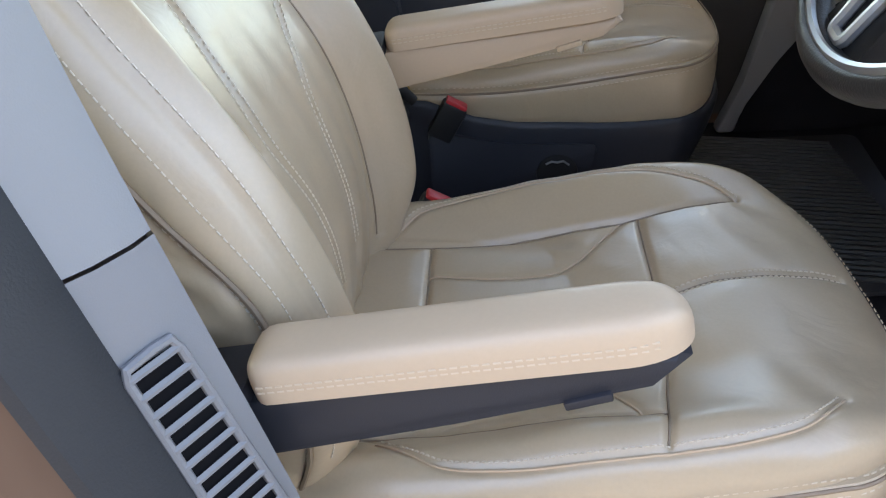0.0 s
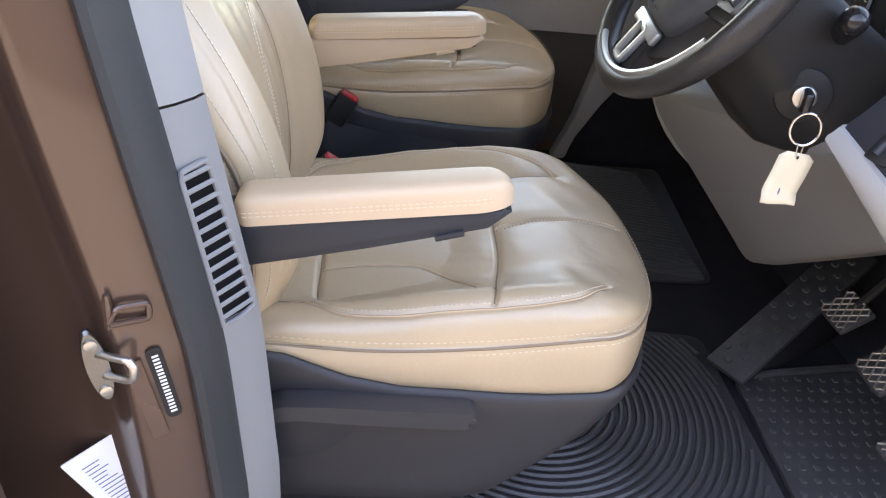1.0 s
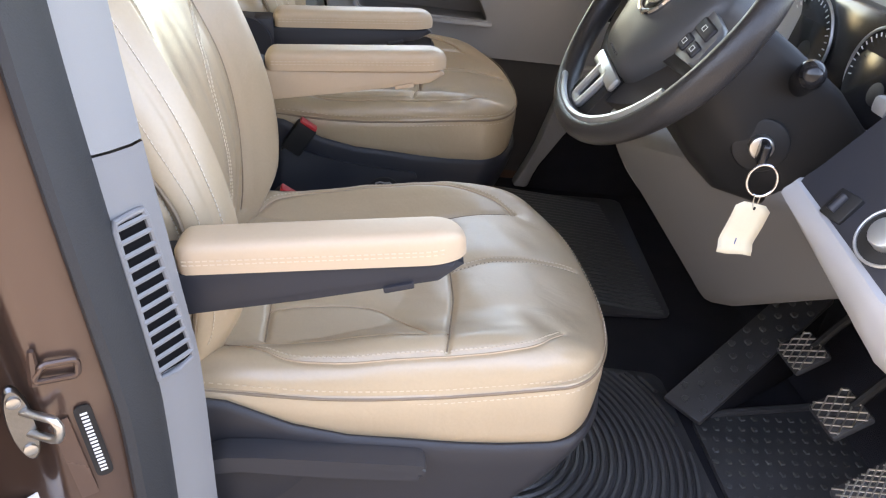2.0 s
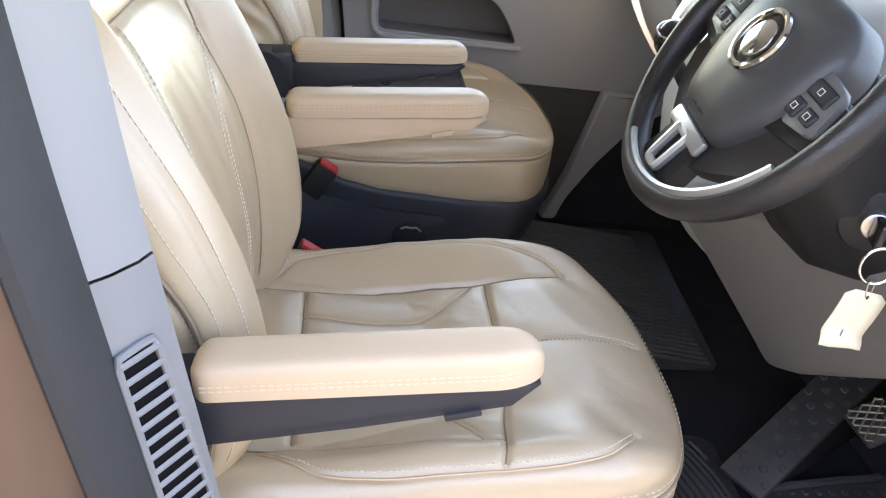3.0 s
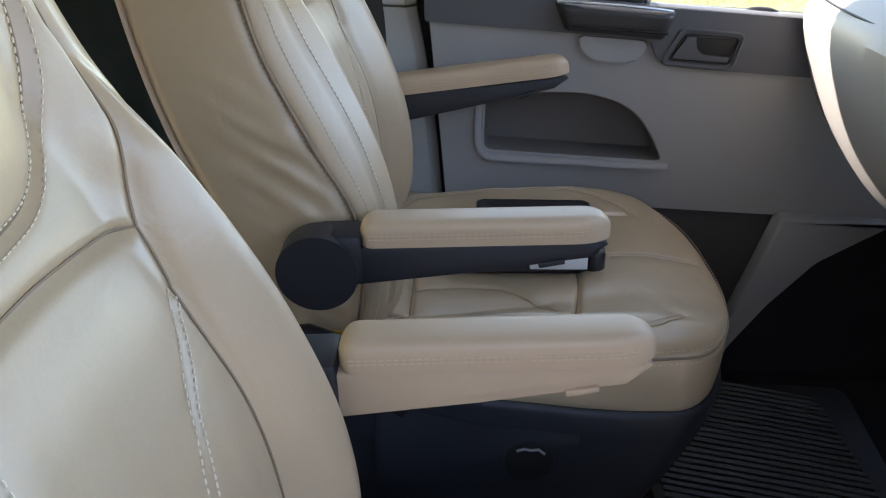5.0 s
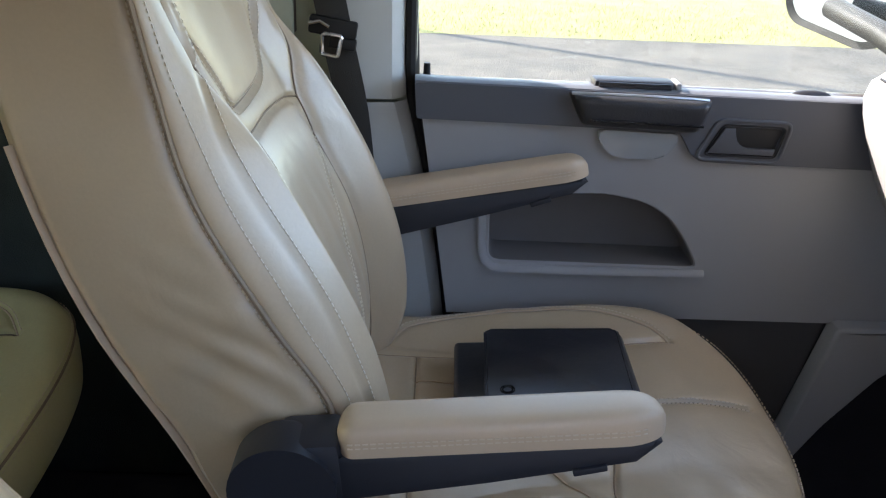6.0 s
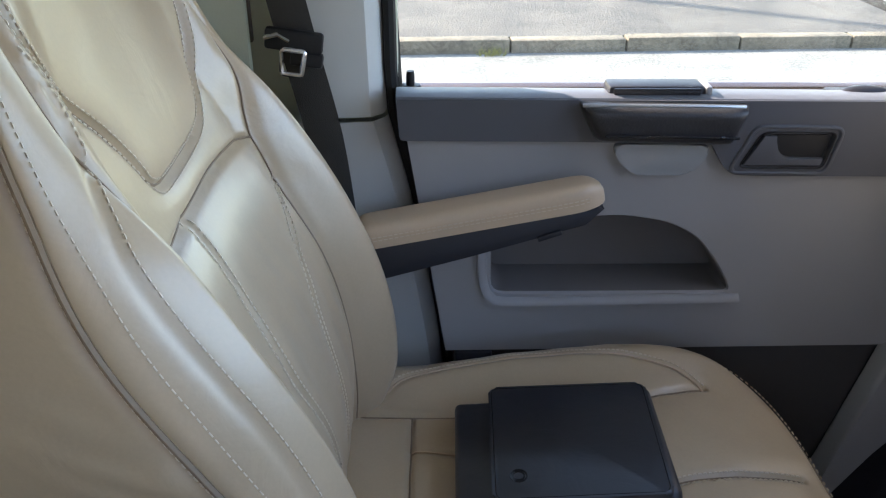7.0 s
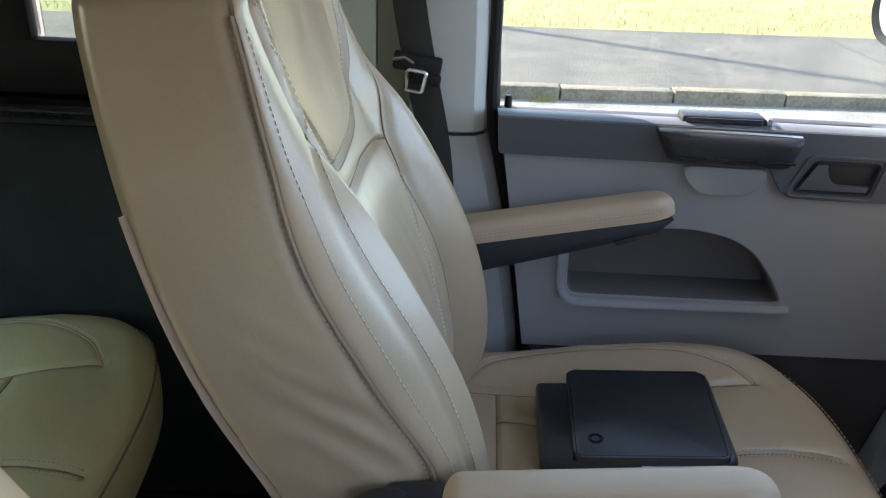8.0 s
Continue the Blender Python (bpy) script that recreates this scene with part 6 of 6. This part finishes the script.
sq = rounded([(-0.018, -0.010), (0.019, -0.010), (0.019, 0.008), (-0.010, 0.008)], 0.005, 3)
tube(bm, [PT * x + Vector((0, 0, z)) + PN * 0.006 for x, z in sq], 0.0030, 8, closed=True)
tube(bm, [PT * -0.017 + Vector((0, 0, z)) + PN * 0.002 for z in (-0.014, 0.010, 0.022)], [0.005, 0.005, 0.003], 8)
part("loop", bm, PAINT, hook)


def pillar_label(name, mat, cx, cz, w, h, tilt, label, bars, barmat, r=0.002, proud=0.0012):
    o = thing(name, label, "label", "", "", on_pillar(cx, 0.0, cz))
    # the pillar skin at this place
    base = Vector((o.location.x, curve(cx, (-0.262, -0.232, -0.217, -0.207, -0.199, -0.190, -0.165, -0.146), (0.432, 0.427, 0.417, 0.406, 0.4015, 0.402, 0.411, 0.418)) - 0.002, cz))
    o.location = base
    n = Vector((0.36, -0.93, 0.05)).normalized()
    t = Vector((0.93, 0.36, 0))
    up = n.cross(t)
    if up.z < 0:
        up = -up
    c, s = math.cos(radians(tilt)), math.sin(radians(tilt))
    t, up = t * c + up * s, up * c - t * s
    bm = bmesh.new()
    ol = rounded([(-w / 2, -h / 2), (w / 2, -h / 2), (w / 2, h / 2), (-w / 2, h / 2)], r, 4)
    vs = sheet(bm, [[t * x + up * z + n * d for x, z in ol] for d in (0, proud)], True)
    bm.faces.new(vs[-1])
    card = part("card", bm, mat, o)
    if bars:
        bm = bmesh.new()
        for x0, x1, z0, z1 in bars:
            q = [bm.verts.new(t * x + up * z + n * (proud + 0.0004)) for x, z in ((x0, z0), (x1, z0), (x1, z1), (x0, z1))]
            bm.faces.new(q)
        tagged(part("print", bm, barmat, card, "unreadable printed bars", flat=True), kind="stuff")
    return o


rng = random.Random(4)
pillar_label("identification_label", BLACK, -0.168, 1.102, 0.016, 0.090, 11, "black oval identification label with white bars", [(-0.0032, 0.0032, -0.038 + 0.0045 * k, -0.0355 + 0.0045 * k) for k in range(17)], MARK, 0.008)
pillar_label("pillar_sticker", WHITE, -0.243, 0.945, 0.066, 0.120, 27, "white paper sticker with printed lines", [(-0.020, -0.020 + rng.uniform(0.014, 0.038), 0.040 - 0.006 * k, 0.0415 - 0.006 * k) for k in range(13)], INK)
pillar_label("clear_sticker", material("faded clear sticker", (0.125, 0.078, 0.060), 0.25, metal=0.4, vary=0.05, bump=0.02), -0.186, 1.085, 0.016, 0.10, 12, "faded clear sticker on brown paint", [], INK)

# slatted vent in the pillar trim
vent = thing("pillar_vent", "grey slatted air vent in the pillar trim", "vent", "", "", (-0.13, 0.47, 1.23))
VO = vent.location


def vent_at(s, z, d=0.0):
    p = Vector((-0.1145, 0.4600, 0)).lerp(Vector((-0.0862, 0.4945, 0)), s) + Vector((0.75, -0.62, 0)) * (d + 0.0032)
    return on_pillar(p.x, p.y, z - 0.010) - VO


bm = bmesh.new()
ring = [(0, 1.148), (0, 1.23), (0, 1.312), (0.06, 1.320), (0.5, 1.323), (0.74, 1.323), (0.80, 1.314), (0.9, 1.23), (1, 1.165), (0.97, 1.152), (0.5, 1.147)]
tube(bm, [vent_at(s, z, 0.0005) for s, z in ring], 0.0034, 8, closed=True)
fr = part("frame", bm, GREY, vent)
# Flat near-black sheet; the shade behind the slats is put in its colour.
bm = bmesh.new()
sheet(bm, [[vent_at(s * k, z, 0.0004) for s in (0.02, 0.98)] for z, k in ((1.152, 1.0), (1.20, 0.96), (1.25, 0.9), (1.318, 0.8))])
part("backing", bm, material("vent shade black", (0.006, 0.006, 0.007), 0.9, vary=0.1, bump=0, spec=0.1), vent, "near-black sheet standing in for the vent's inner shade")
for k in range(12):
    z = 1.158 + k * 0.0142
    w = 1.0 - 0.2 * k / 11
    bm = bmesh.new()
    a, b = vent_at(0.0, z, 0.002), vent_at(0.99 * w, z + 0.003, 0.002)
    c, d = vent_at(0.99 * w, z + 0.001, 0.004), vent_at(0.0, z - 0.002, 0.004)
    up = Vector((0, 0, 0.0024))
    lo = [bm.verts.new(p) for p in (a, b, c, d)]
    hi = [bm.verts.new(p + up) for p in (a, b, c, d)]
    bm.faces.new(lo)
    bm.faces.new(hi)
    for i in range(4):
        bm.faces.new((lo[i - 1], lo[i], hi[i], hi[i - 1]))
    part("slat", bm, GREY, vent)

# ---- on the far seat, behind it, outside ----
wallet = thing("document_wallet", "navy-black leather document wallet with white papers on the seat", "wallet", "", "", (0.17, 1.71, 1.088))
wm = Matrix.Scale(1.06, 4) @ Matrix.Rotation(radians(-2), 4, "Z") @ Matrix.Rotation(radians(-4.5), 4, "Y")
bm = bmesh.new()
box(bm, -0.115, 0.105, -0.080, 0.085, -0.012, 0.022, 0.007, wm, 3)
part("body", bm, WALLET, wallet)
bm = bmesh.new()
FLAP = rounded([(-0.076, -0.089), (0.106, -0.089), (0.110, 0.088), (-0.074, 0.092)], 0.010, 5)
prism(bm, FLAP, "z", 0.0245, 0.0365, 0.0045, 4, wm)
flap = part("flap", bm, WALLET, wallet, "folded flap with a stamped round badge")
bm = bmesh.new()
tube(bm, [wm @ Vector((0.016 + (x - 0.016) * 0.962, y * 0.962, 0.0362)) for x, y in FLAP], 0.0007, 5, closed=True)
part("edge_seam", bm, GLOSS, flap, "pressed seam along the flap's edge")
bm = bmesh.new()
for r in (0.0085, 0.006):
    tube(bm, [wm @ Vector((-0.048 + r * math.cos(a), -0.055 + r * math.sin(a), 0.0366)) for a in (2 * math.pi * k / 24 for k in range(24))], 0.0011, 5, closed=True)
part("stamped_badge", bm, GLOSS, flap)
bm = bmesh.new()
box(bm, 0.004, 0.088, -0.0935, 0.07, 0.005, 0.0235, 0.001, wm)
part("booklet", bm, WHITE, wallet, "white booklet pages")
bm = bmesh.new()
box(bm, 0.090, 0.116, -0.088, 0.088, -0.010, 0.034, 0.011, wm, 4)
part("spine", bm, WALLET, wallet)

rear = thing("rear_seat", "beige leather rear bench seat behind the passenger seat, light put into its colour", "car seat", "", "", (-0.98, 1.60, FLOOR))
kid = cushion(rear, "cushion", REAR_LIT_LEATHER)
kid.location = (0, 0, -0.035 - FLOOR)
kid.scale = (1, 1.45, 1)
bm = bmesh.new()
box(bm, -0.20, 0.26, -0.34, 0.34, 0.0, 0.30, 0.03)
part("seat_box", bm, PANEL_CARPET, rear, "dark seat box")

# kerb stones
for k in range(-14, 22):
    bm = bmesh.new()
    rk = random.Random(k)
    dz, dy = rk.uniform(-0.006, 0.006), rk.uniform(-0.006, 0.006)
    m = Matrix.Translation((*along(-0.20 + k * 0.917, 0.05), 0)) @ Matrix.Rotation(KERB, 4, "Z")
    box(bm, 0.006, 0.911, -0.065 + dy, 0.065 + dy, -0.1, 0.104 + dz, 0.014, m)
    o = part("kerb_stone", bm, CONCRETE)
    tagged(o, "weathered concrete kerb stone at the pavement edge", "kerb stone", "kerb stones")
# lamp post whose shadow lies over the pavement
post = thing("lamp_post", "grey steel lamp post on the far pavement", "lamp post", "", "", (-8.6, 14.46, 0.1))
bm = bmesh.new()
tube(bm, [(0, 0, -0.05), (0, 0, 1.2), (0, 0, 1.25), (0, 0, 10.4)], [0.11, 0.11, 0.085, 0.07], 16)
part("post", bm, material("galvanised steel", (0.4, 0.41, 0.42), 0.45, metal=0.8, vary=0.1), post)
bm = bmesh.new()
box(bm, -0.15, 0.45, -0.09, 0.09, 10.35, 10.48, 0.03)
part("lantern", bm, GREY, post)
# grass blades at the lawn's edge and tufts in the kerb joint
bm = bmesh.new()
rg = random.Random(9)
for k in range(14000):
    x, o = rg.uniform(-5, 12), 2.46 + abs(rg.gauss(0, 1)) * 1.6
    px, py = along(x, o)
    h, a = rg.uniform(0.02, 0.06), rg.uniform(0, 6.28)
    dx, dy = 0.003 * math.cos(a), 0.003 * math.sin(a)
    lx, ly = rg.uniform(-0.03, 0.03), rg.uniform(-0.03, 0.03)
    bm.faces.new([bm.verts.new(p) for p in ((px - dx, py - dy, 0.1), (px + dx, py + dy, 0.1), (px + lx, py + ly, 0.1 + h))])
for k in range(60):
    px, py = along(0.55 + rg.gauss(0, 0.06), -0.03 - abs(rg.gauss(0, 0.03)))
    lx, ly = rg.uniform(-0.04, 0.04), rg.uniform(-0.04, 0.04)
    bm.faces.new([bm.verts.new(p) for p in ((px - 0.004, py, 0), (px + 0.004, py, 0), (px + lx, py + ly, rg.uniform(0.03, 0.09)))])
tagged(part("grass_blades", bm, GRASS, None, flat=True, keep=True), "sunlit grass blades at the lawn edge", "grass", "", "stuff")
